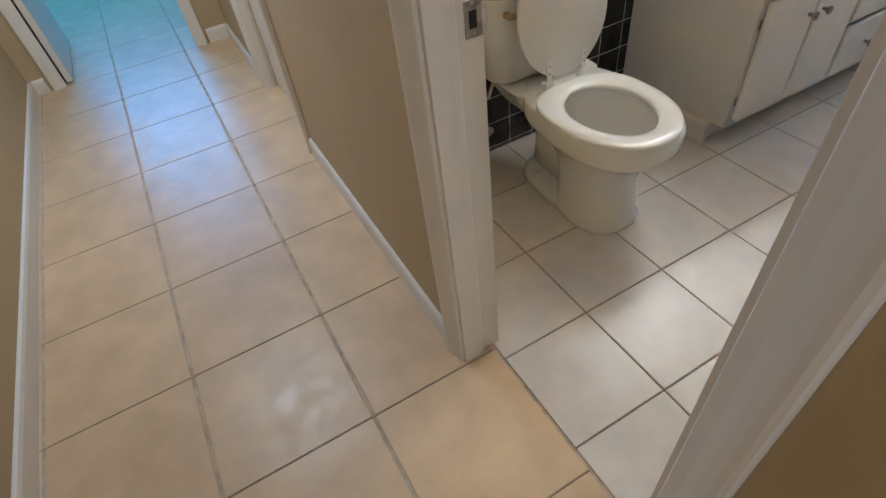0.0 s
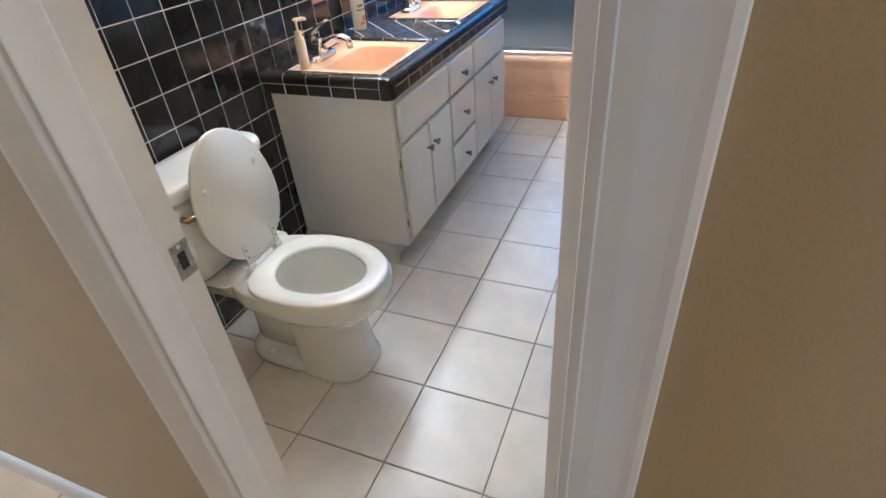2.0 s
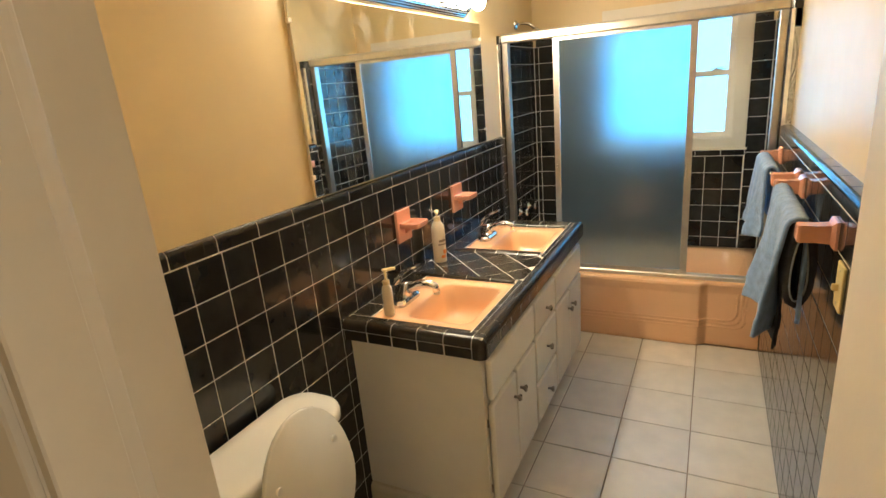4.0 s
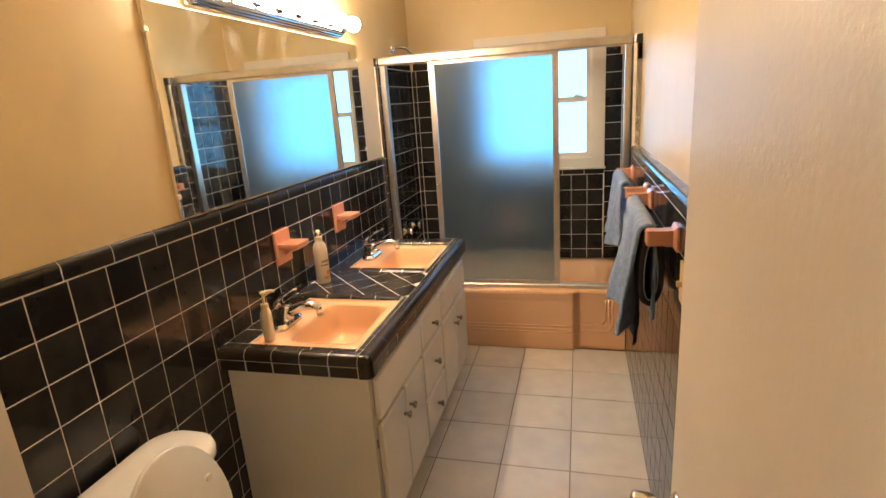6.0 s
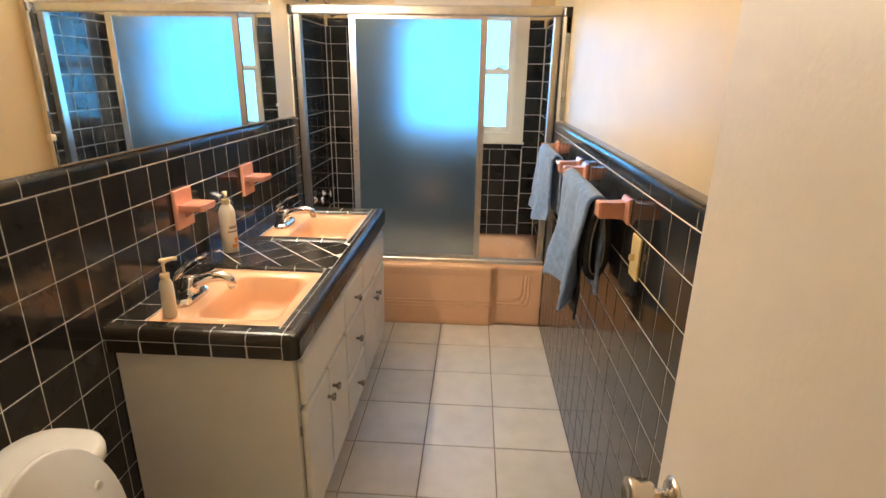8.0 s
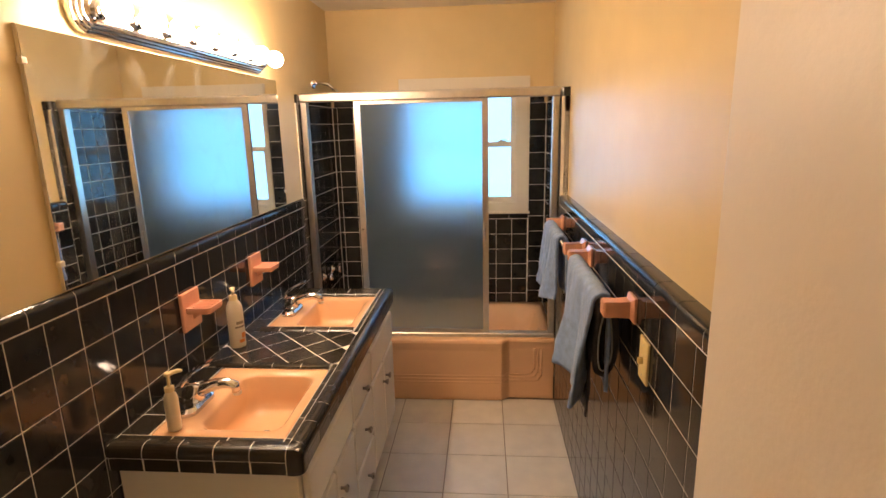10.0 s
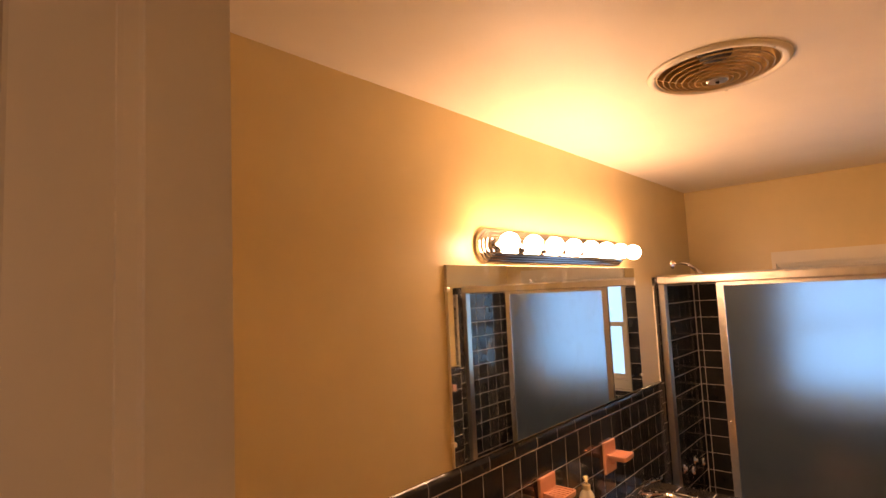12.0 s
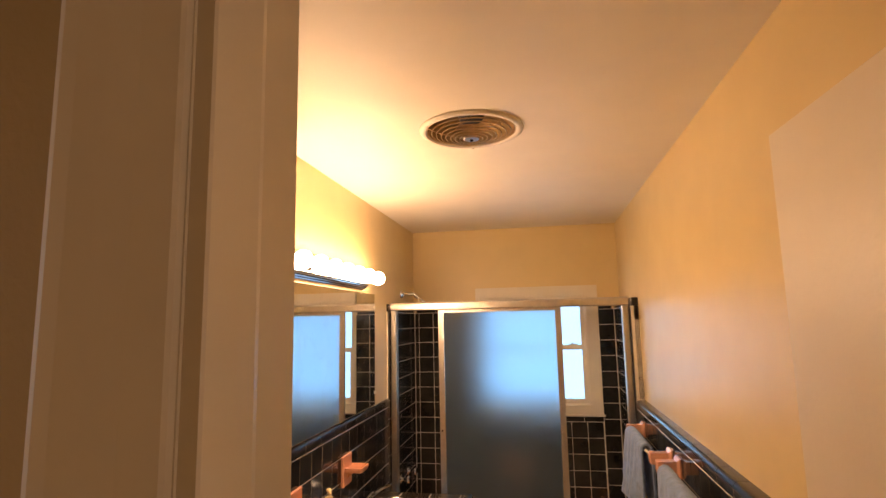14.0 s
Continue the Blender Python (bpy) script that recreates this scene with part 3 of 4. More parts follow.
def knob(parent, y, z):
    part("knob", turned([(0.007, 0.0), (0.0055, 0.010), (0.009, 0.016), (0.0145, 0.021), (0.0145, 0.026), (0.010, 0.030), (0.002, 0.031)], (BX + 0.024, y, z), "x", 16), NICKEL, parent, "round nickel knob", True)


def front(name, y0, y1, z0, z1, knob_at=None, hinge_y=None):
    """A lipped slab front with eased edges, its knob and hinge leaves."""
    f = part(name, box(BX + 0.0015, BX + 0.025, y0, y1, z0, z1, 0.0095, 3), CABINET, vanity)
    if knob_at:
        knob(f, *knob_at)
    if hinge_y is not None:
        for z in (z0 + 0.06, z1 - 0.09):
            part("hinge", box(BX, BX + 0.006, hinge_y - 0.003, hinge_y + 0.003, z, z + 0.034, 0.0015), NICKEL, f, "worn steel hinge knuckle")
    return f


front("false_drawer", 0.620, 1.122, 0.572, 0.728)
front("door", 0.620, 0.868, 0.128, 0.556, (0.838, 0.462), 0.616)
front("door", 0.876, 1.122, 0.128, 0.556, (0.908, 0.462), 1.128)
front("drawer", 1.138, 1.462, 0.572, 0.728, (1.300, 0.640))
front("drawer", 1.138, 1.462, 0.340, 0.556, (1.300, 0.448))
front("drawer", 1.138, 1.462, 0.128, 0.324, (1.300, 0.226))
front("false_drawer", 1.478, 2.012, 0.572, 0.728)
front("door", 1.478, 1.741, 0.128, 0.556, (1.708, 0.462), 1.474)
front("door", 1.749, 2.012, 0.128, 0.556, (1.782, 0.462), 2.016)

S1, S2 = (0.624, 1.072), (1.466, 1.928)                    # the sinks' ends
SX0, SX1 = 0.092, 0.500
counter = thing("tiled_counter", (0.28, 1.3, BZ1), "black ceramic tile counter with pale grout on the vanity", "counter")
bed = boxes((0.002, CX - 0.012, CY0 + 0.012, S1[0], BZ1 + 0.002, CZ - 0.0016), (0.002, CX - 0.012, S1[1], S2[0], BZ1 + 0.002, CZ - 0.0016), (0.002, CX - 0.012, S2[1], CY1 - 0.006, BZ1 + 0.002, CZ - 0.0016))
for s in (S1, S2):
    box(0.002, SX0, s[0], s[1], BZ1 + 0.002, CZ - 0.0016, bm=bed)
    box(SX1, CX - 0.012, s[0], s[1], BZ1 + 0.002, CZ - 0.0016, bm=bed)
part("grout_bed", bed, GROUT, counter, "pale grout bed")


def nosing(axis, a, b, edge, way, low=0.0):
    """A rounded cap tile along the counter's edge; edge its outer face, way outward."""
    edge -= way * low
    curve = ((0.0, -0.024), (0.0015, -0.015), (0.005, -0.0075), (0.0105, -0.0015), (0.018, 0.002), (0.027, 0.0025), (0.036, 0.001), (0.046, 0.0))
    prof = [(edge, BZ1 + 0.036)] + [(edge - way * d, CZ + v) for d, v in curve] + [(edge - way * 0.046, CZ - 0.008), (edge - way * 0.012, CZ - 0.026), (edge - way * 0.010, BZ1 + 0.036)]
    return extrude([(h, z - low) for h, z in prof], axis, a, b)


part("grout_bed", nosing("y", CY0 + 0.044, CY1 - 0.001, CX, 1, 0.0013), GROUT, counter, "pale grout")
part("grout_bed", nosing("x", 0.005, CX - 0.044, CY0, -1, 0.0013), GROUT, counter, "pale grout")
part("grout_bed", boxes((CX - 0.009, CX - 0.0022, CY0 + 0.044, CY1 - 0.001, BZ1 - 0.005, BZ1 + 0.036), (0.005, CX - 0.044, CY0 + 0.0022, CY0 + 0.009, BZ1 - 0.005, BZ1 + 0.036)), GROUT, counter, "pale grout")


def run(a, b, step):
    k = max(1, round((b - a) / step))
    return [(a + (b - a) * i / k + G / 2, a + (b - a) * (i + 1) / k - G / 2) for i in range(k)]


for a, b in run(CY0 + 0.046, CY1, 0.112):
    part("cap_tile", nosing("y", a, b, CX, 1), CTILE, counter, smooth=False)
    part("edge_tile", box(CX - 0.010, CX - 0.001, a, b, BZ1 - 0.006, BZ1 + 0.0335, 0.002, 1), CTILE, counter)
for a, b in run(0.004, CX - 0.046, 0.112):
    part("cap_tile", nosing("x", a, b, CY0, -1), CTILE, counter)
    part("edge_tile", box(a, b, CY0 + 0.001, CY0 + 0.010, BZ1 - 0.006, BZ1 + 0.0335, 0.002, 1), CTILE, counter)
corner_rings = []
for off, z in ((0.0, BZ1 - 0.006), (0.0, CZ - 0.024), (0.0015, CZ - 0.015), (0.005, CZ - 0.0075), (0.0105, CZ - 0.0015), (0.018, CZ + 0.002), (0.027, CZ + 0.0025), (0.036, CZ + 0.001), (0.0455, CZ)):
    x0, x1, y0, y1 = CX - 0.046 + 0.0013, CX - off, CY0 + off, CY0 + 0.046 - 0.0013
    r = max(0.001, 0.026 - off * 0.6) if off < 0.04 else 0.0003
    corner_rings.append([(x0, y1, z), (x0, y0, z), *[(x1 - r + r * math.sin(radians(t)), y0 + r - r * math.cos(radians(t)), z) for t in (0, 15, 30, 45, 60, 75, 90)], (x1, y1, z)])
part("corner_cap", loft(corner_rings), CTILE, counter)
# raised rounded tiles that border the sinks, then flat tiles between and beside them
for y, way in ((S1[1], -1), (S2[0], 1), (S2[1], -1)):
    part("grout_bed", extrude([(y - way * 0.001, CZ - 0.010), (y - way * 0.001, CZ + 0.003), (y - way * 0.006, CZ + 0.0078), (y - way * 0.016, CZ + 0.0088), (y - way * 0.030, CZ + 0.0048), (y - way * 0.040, CZ - 0.0008), (y - way * 0.040, CZ - 0.006)], "x", SX0 - 0.029, SX1 - 0.001), GROUT, counter, "pale grout")
    for a, b in run(SX0 - 0.03, SX1, 0.112):
        prof = [(y, CZ - 0.010), (y, CZ + 0.004), (y - way * 0.005, CZ + 0.009), (y - way * 0.016, CZ + 0.010), (y - way * 0.030, CZ + 0.006), (y - way * 0.040, CZ + 0.0005), (y - way * 0.040, CZ - 0.006)]
        part("border_tile", extrude(prof, "x", a, b), CTILE, counter)
for s in (S1, S2):
    for a, b in run(s[0], s[1], 0.112):
        part("deck_tile", box(0.004, SX0 - 0.002, a, b, CZ - 0.008, CZ, 0.002, 1), CTILE, counter)
        part("deck_tile", box(SX1 + 0.002, CX - 0.0485, a, b, CZ - 0.008, CZ - 0.0002, 0.0015, 1), CTILE, counter)
for a, b in run(0.004, SX1, 0.150):
    part("deck_tile", box(a, b, S2[1] + 0.042, CY1, CZ - 0.008, CZ, 0.002, 1), CTILE, counter)

    part("deck_tile", box(a, b, CY0 + 0.0475, S1[0] - 0.001, CZ - 0.008, CZ - 0.0002, 0.0015, 1), CTILE, counter)
part("deck_tile", box(SX1 + 0.002, CX - 0.0485, CY0 + 0.0475, S1[0] - 0.001, CZ - 0.008, CZ - 0.0002, 0.0015, 1), CTILE, counter)
part("deck_tile", box(SX1 + 0.002, CX - 0.0485, S2[1] + 0.042, CY1, CZ - 0.008, CZ - 0.0002, 0.0015, 1), CTILE, counter)
for y, way in ((S1[1], -1), (S2[0], 1), (S2[1], -1)):
    ya, yb = sorted((y - way * 0.001, y - way * 0.040))
    part("deck_tile", box(SX1 + 0.002, CX - 0.0485, ya, yb, CZ - 0.008, CZ + 0.0005, 0.002, 1), CTILE, counter)
    part("deck_tile", box(0.004, SX0 - 0.032, ya, yb, CZ - 0.008, CZ + 0.0005, 0.002, 1), CTILE, counter)


def clipped(poly, x0, x1, y0, y1):
    """A convex outline cut to a rectangle."""
    for ax, lim, keep in ((0, x0, 1), (0, x1, -1), (1, y0, 1), (1, y1, -1)):
        out = []
        for p, q in zip(poly, poly[1:] + poly[:1]):
            dp, dq = keep * (p[ax] - lim), keep * (q[ax] - lim)
            if dp >= 0:
                out.append(p)
            if dp * dq < 0:
                f = dp / (dp - dq)
                out.append(tuple(p[i] + f * (q[i] - p[i]) for i in (0, 1)))
        poly = out
        if len(poly) < 3:
            return []
    return poly


# the field between the sinks is laid on the diagonal
ax0, ax1, ay0, ay1 = 0.004, CX - 0.0485, S1[1] + 0.0425, S2[0] - 0.0425
half = 0.112 / math.sqrt(2)
for i in range(-6, 12):
    for j in range(-6, 12):
        mx, my = 0.02 + (i - j) * half, 1.27 + (i + j) * half - 0.4
        h = half - G * 0.8
        poly = clipped([(mx + h, my), (mx, my + h), (mx - h, my), (mx, my - h)], ax0, ax1, ay0, ay1)
        if len(poly) >= 3:
            area = abs(sum(p[0] * q[1] - q[0] * p[1] for p, q in zip(poly, poly[1:] + poly[:1]))) / 2
            if area > 0.0006:
                gx, gy = sum(p[0] for p in poly) / len(poly), sum(p[1] for p in poly) / len(poly)
                rings = [[(x, y, CZ - 0.007) for x, y in poly], [(x, y, CZ - 0.0015) for x, y in poly], [(x + (gx - x) * 0.04, y + (gy - y) * 0.04, CZ) for x, y in poly]]
                part("diagonal_tile", loft(rings), CTILE, counter)


def faucet(y):
    f = thing("basin_faucet", (0.135, y, CZ - 0.002), "chrome single-lever basin faucet on the pink sink deck", "faucet", "basin faucets")
    z = CZ - 0.002
    part("base_plate", loft([rrect(0.138, y, 0.034, 0.082, 0.033, z), rrect(0.138, y, 0.033, 0.081, 0.032, z + 0.012), rrect(0.138, y, 0.026, 0.070, 0.025, z + 0.022)]), CHROME, f, smooth=False)
    part("body", loft([rrect(0.132, y, 0.034, 0.030, 0.024, z + 0.014), rrect(0.134, y, 0.033, 0.028, 0.022, z + 0.040), rrect(0.140, y, 0.031, 0.026, 0.020, z + 0.066), rrect(0.142, y, 0.026, 0.022, 0.018, z + 0.078)]), CHROME, f, smooth=True)
    part("spout", tube([(0.135, y, z + 0.040), (0.175, y, z + 0.062), (0.215, y, z + 0.076), (0.252, y, z + 0.080), (0.276, y, z + 0.072), (0.282, y, z + 0.052)], [0.024, 0.021, 0.018, 0.0165, 0.0155, 0.014], 16), CHROME, f, smooth=True)
    part("aerator", turned([(0.0125, 0.042), (0.013, 0.054), (0.008, 0.056)], (0.282, y, z), "z", 16), STEEL, f)
    lever = [(0.108, 0.074, 0.022, 0.010), (0.118, 0.092, 0.023, 0.012), (0.140, 0.112, 0.020, 0.010), (0.168, 0.132, 0.019, 0.008), (0.196, 0.146, 0.018, 0.006), (0.214, 0.152, 0.016, 0.005)]
    part("lever", loft([[(x - 0.5 * h, y + u * w, z + q + v * h) for u, v in ((-1, -0.5), (-0.7, -1), (0.7, -1), (1, -0.5), (1, 0.5), (0.7, 1), (-0.7, 1), (-1, 0.5))] for x, q, w, h in lever]), CHROME, f, smooth=False)
    return f


def sink(y0, y1):
    s = thing("basin", (0.30, (y0 + y1) / 2, CZ - 0.01), "pink porcelain rectangular basin set in black tile", "sink", "vanity basins")
    cx, cy, hx, hy = (SX0 + SX1) / 2, (y0 + y1) / 2, (SX1 - SX0) / 2 - 0.002, (y1 - y0) / 2 - 0.002
    z = CZ - 0.002
    bx = cx + 0.040
    rings = [rrect(cx, cy, hx, hy, 0.012, z - 0.012), rrect(cx, cy, hx, hy, 0.012, z - 0.002), rrect(cx, cy, hx - 0.004, hy - 0.004, 0.012, z), rrect(bx, cy, hx - 0.068, hy - 0.040, 0.045, z - 0.003),
             rrect(bx, cy, hx - 0.078, hy - 0.050, 0.045, z - 0.012), rrect(bx, cy, hx - 0.086, hy - 0.062, 0.048, z - 0.085), rrect(bx, cy, hx - 0.098, hy - 0.080, 0.05, z - 0.118), rrect(bx, cy, hx - 0.125, hy - 0.115, 0.04, z - 0.130)]
    part("bowl", loft(rings, False, True), PINK, s, smooth=True)
    part("drain", turned([(0.022, 0), (0.020, 0.003), (0.004, 0.001)], (bx, cy, z - 0.130), "z", 18), CHROME, s)
    return s


sink(*S1)
sink(*S2)
faucet(0.800)
faucet(1.690)


def pump_bottle(name, x, y, z, r, h, neck, label, way):
    b = thing(name, (x, y, z), label, "pump bottle")
    part("bottle", turned([(r * 0.96, 0), (r, 0.004), (r, h * neck * 0.78), (r * 0.96, h * neck * 0.86), (r * 0.78, h * neck * 0.94), (r * 0.50, h * neck), (r * 0.42, h * (neck + 0.015))], (x, y, z), "z", 24), PLASTIC, b, smooth=True)
    part("collar", turned([(max(r * 0.52, 0.0135), h * (neck + 0.006)), (max(r * 0.52, 0.0135), h * (neck + 0.080)), (r * 0.40, h * (neck + 0.090))], (x, y, z), "z", 18), CREAM, b)
    part("pump", turned([(0.0045, h * (neck + 0.06)), (0.0045, h * 0.965), (0.010, h * 0.968), (0.011, h), (0.008, h + 0.003)], (x, y, z), "z", 14), CREAM, b)
    dx, dy = way
    part("nozzle", tube([(x, y, z + h * 0.985), (x + dx * 0.030, y + dy * 0.030, z + h * 0.985), (x + dx * 0.040, y + dy * 0.040, z + h * 0.962)], [0.0075, 0.0065, 0.005], 10), CREAM, b)
    return b


pump_bottle("soap_bottle", 0.150, 0.662, CZ - 0.001, 0.0195, 0.178, 0.68, "slim white pump bottle on the pink basin deck", (0.6, 0.8))
lotion = pump_bottle("lotion_bottle", 0.062, 1.268, CZ + 0.001, 0.0315, 0.245, 0.80, "tall white lotion pump bottle with orange print", (0.5, -0.85))
for z0, z1, a0, a1, mat in ((0.085, 0.092, -70, 10, PRINT), (0.100, 0.112, -60, 0, PRINT), (0.040, 0.062, -30, 25, ORANGE), (0.022, 0.036, -50, -5, ORANGE)):
    bm = bmesh.new()
    rows = [[bm.verts.new((0.062 + 0.0319 * math.cos(radians(a0 + (a1 - a0) * k / 8)), 1.268 + 0.0319 * math.sin(radians(a0 + (a1 - a0) * k / 8)), CZ + 0.001 + z)) for k in range(9)] for z in (z0, z1)]
    for k in range(8):
        bm.faces.new((rows[0][k], rows[0][k + 1], rows[1][k + 1], rows[1][k]))
    part("print_bar", bm, mat, lotion)

# ---- mirror, light bar, soap dishes ----
mirror = thing("wall_mirror", (-0.01, 1.31, 1.305), "frameless rectangular mirror held by small clips", "mirror")
MY0, MY1, MZ0, MZ1 = 0.534, 2.092, 1.306, 1.945
part("backing", box(-0.0095, -0.0005, MY0 - 0.0015, MY1 + 0.0015, MZ0 - 0.0015, MZ1 + 0.0015), PLASTIC, mirror, "pale glass edge")
part("mirror_glass", box(-0.0004, 0.0010, MY0, MY1, MZ0, MZ1), MIRROR, mirror)
for y in (MY0, MY1):
    for z in (1.375, 1.865):
        part("clip", box(-0.008, 0.006, y - 0.010, y + 0.008, z - 0.008, z + 0.008, 0.003), PLASTIC, mirror, "clear plastic mirror clip")

bar = thing("vanity_light", (0.0, 1.31, 2.005), "chrome vanity light bar with eight lit globe bulbs", "wall lamp")
LZ, LY0, LY1 = 2.018, 0.700, 1.926
steps = ((-0.009, 0.060), (0.008, 0.060), (0.011, 0.057), (0.012, 0.053), (0.018, 0.052), (0.021, 0.049), (0.022, 0.045), (0.028, 0.044), (0.031, 0.041), (0.032, 0.036), (0.040, 0.034), (0.043, 0.030))
part("back_plate", loft([[(x, p[0], p[1]) for p in rrect((LY0 + LY1) / 2, LZ, (LY1 - LY0) / 2 - 0.060 + half_h, half_h, half_h - 0.001, 0.0, 9)] for x, half_h in steps]), CHROME, bar, "stepped chrome back plate with rounded ends")
for k in range(8):
    y = 0.765 + 0.1565 * k
    cup = part("socket", turned([(0.026, 0.040), (0.026, 0.050), (0.019, 0.056), (0.018, 0.066)], (0.0, y, LZ), "x", 20), CHROME, bar)
    rr = [(0.037 * math.sin(radians(a)), 0.095 - 0.037 * math.cos(radians(a))) for a in (22, 40, 60, 80, 100, 120, 140, 160, 178)]
    part("bulb", turned(rr, (0.0, y, LZ), "x", 20), BULBGLOW, bar, "lit frosted globe bulb", True)


def soap_dish(y0):
    d = thing("soap_dish", (0.0, y0 + 0.056, 1.06), "pink ceramic soap dish set in the black tile above the counter", "soap dish", "vanity soap dishes")
    part("plate", box(0.001, 0.016, y0 - 0.012, y0 + 0.104, 1.000, 1.142, 0.005, 3), PINKC, d)
    part("tray", loft([rrect(0.055, y0 + 0.055, 0.045, 0.050, 0.012, 1.066), rrect(0.057, y0 + 0.055, 0.047, 0.053, 0.014, 1.078), rrect(0.057, y0 + 0.055, 0.047, 0.053, 0.014, 1.088), rrect(0.057, y0 + 0.055, 0.040, 0.046, 0.012, 1.088), rrect(0.057, y0 + 0.055, 0.038, 0.044, 0.012, 1.082)]), PINKC, d)
    part("bracket", extrude([(0.012, 1.030), (0.060, 1.068), (0.012, 1.068)], "y", y0 + 0.045, y0 + 0.065), PINKC, d)
    for k in range(4):
        part("rib", box(0.025, 0.092, y0 + 0.026 + 0.018 * k, y0 + 0.032 + 0.018 * k, 1.0815, 1.086, 0.001, 1), PINKC, d)
    return d


soap_dish(9 * P)
soap_dish(14 * P)

# ---- ceiling fan ----
fan = thing("ceiling_fan_vent", (VX, VY, HC), "round ceiling exhaust fan with a concentric wire guard and pale ring", "exhaust fan")
part("ring", turned([(VR - 0.004, -0.002), (VR + 0.001, -0.011), (VR + 0.013, -0.011), (VR + 0.023, -0.004), (VR + 0.024, -0.0005), (VR - 0.003, -0.0005)], (VX, VY, HC), "z", 56, cap0=False, cap1=False), TRIM, fan, "pale painted trim ring", True)
part("housing", turned([(VR - 0.006, -0.003), (VR - 0.008, 0.02), (VR - 0.02, 0.10), (VR - 0.05, 0.14), (0.01, 0.15)], (VX, VY, HC), "z", 48, cap0=False), BRONZE, fan, "tarnished metal housing", True)
part("motor", turned([(0.045, 0.12), (0.048, 0.10), (0.048, 0.045), (0.040, 0.035), (0.010, 0.030)], (VX, VY, HC), "z", 24), DARK, fan, "dark fan motor", True)
for k in range(4):
    a = radians(90 * k + 20)
    c, s = math.cos(a), math.sin(a)
    bm = bmesh.new()
    pts = [(0.046, -0.02, 0.060), (0.125, -0.045, 0.072), (0.125, 0.040, 0.040), (0.046, 0.022, 0.048)]
    lo = [bm.verts.new((VX + x * c - y * s, VY + x * s + y * c, HC + z)) for x, y, z in pts]
    hi = [bm.verts.new((VX + x * c - y * s, VY + x * s + y * c, HC + z + 0.003)) for x, y, z in pts]
    bm.faces.new(lo[::-1]), bm.faces.new(hi)
    for i in range(4):
        bm.faces.new((lo[i], lo[(i + 1) % 4], hi[(i + 1) % 4], hi[i]))
    part("blade", bm, BRONZE, fan)
for k in range(1, 9):
    r = 0.025 + (VR - 0.030) * k / 8
    z = HC - 0.034 + 0.030 * (k / 8) ** 2
    part("guard_wire", turned([(r - 0.0016, z - 0.0016 - HC), (r + 0.0016, z - 0.0016 - HC), (r + 0.0016, z + 0.0016 - HC), (r - 0.0016, z + 0.0016 - HC), (r - 0.0016, z - 0.0016 - HC)], (VX, VY, HC), "z", 48, cap0=False, cap1=False), BRONZE, fan)
for k in range(3):
    a = radians(120 * k + 80)
    part("guard_rib", tube([(VX + r * math.cos(a), VY + r * math.sin(a), HC - 0.031 + 0.030 * (max(0, r - 0.025) / (VR - 0.030)) ** 2) for r in (0.02, 0.06, 0.10, 0.13, VR - 0.004)], 0.002, 6), BRONZE, fan)
part("centre_disc", turned([(0.030, -0.030), (0.030, -0.036), (0.026, -0.038), (0.004, -0.038)], (VX, VY, HC), "z", 28), STEEL, fan, "satin centre disc")
part("thumb_nut", turned([(0.006, -0.037), (0.005, -0.044)], (VX, VY, HC), "z", 10), DARK, fan)
for k in range(3):
    a = radians(120 * k + 95)
    part("screw", turned([(0.004, -0.012), (0.003, -0.0145)], (VX + (VR + 0.008) * math.cos(a), VY + (VR + 0.008) * math.sin(a), HC), "z", 8), STEEL, fan)

# ---- toilet ----
TY = 0.012
toilet = thing("toilet", (0.40, TY, 0), "white porcelain toilet with its lid raised against the tank", "toilet")


def egg(cx, a_front, a_back, b, z, n=40, cy=TY, sq=2.0, back=None):
    """An egg-shaped ring: a_front and a_back the half lengths along x, b the half width."""
    out = []
    for k in range(n):
        t = 2 * math.pi * k / n
        c, s = math.cos(t), math.sin(t)
        e = 2 / (back or sq) if c < 0 else 2 / sq
        out.append((cx + (a_front if c > 0 else a_back) * math.copysign(abs(c) ** e, c), cy + b * math.copysign(abs(s) ** e, s), z))
    return out


def foot(x0, x1, b0, b1, z, n=40):
    """The pedestal's ring: straight flanks, a round nose at x1, a square heel at x0."""
    cx, out = (x0 + x1) / 2, []
    for k in range(n):
        t = 2 * math.pi * k / n
        c, s = math.cos(t), math.sin(t)
        e = 2 / (2.3 if c > 0 else 4.5)
        b = b1 if c > 0 else b1 + (b0 - b1) * min(1, -c * 1.4)
        out.append((cx + (x1 - x0) / 2 * math.copysign(abs(c) ** e, c), TY + b * math.copysign(abs(s) ** (2 / 2.6), s), z))
    return out


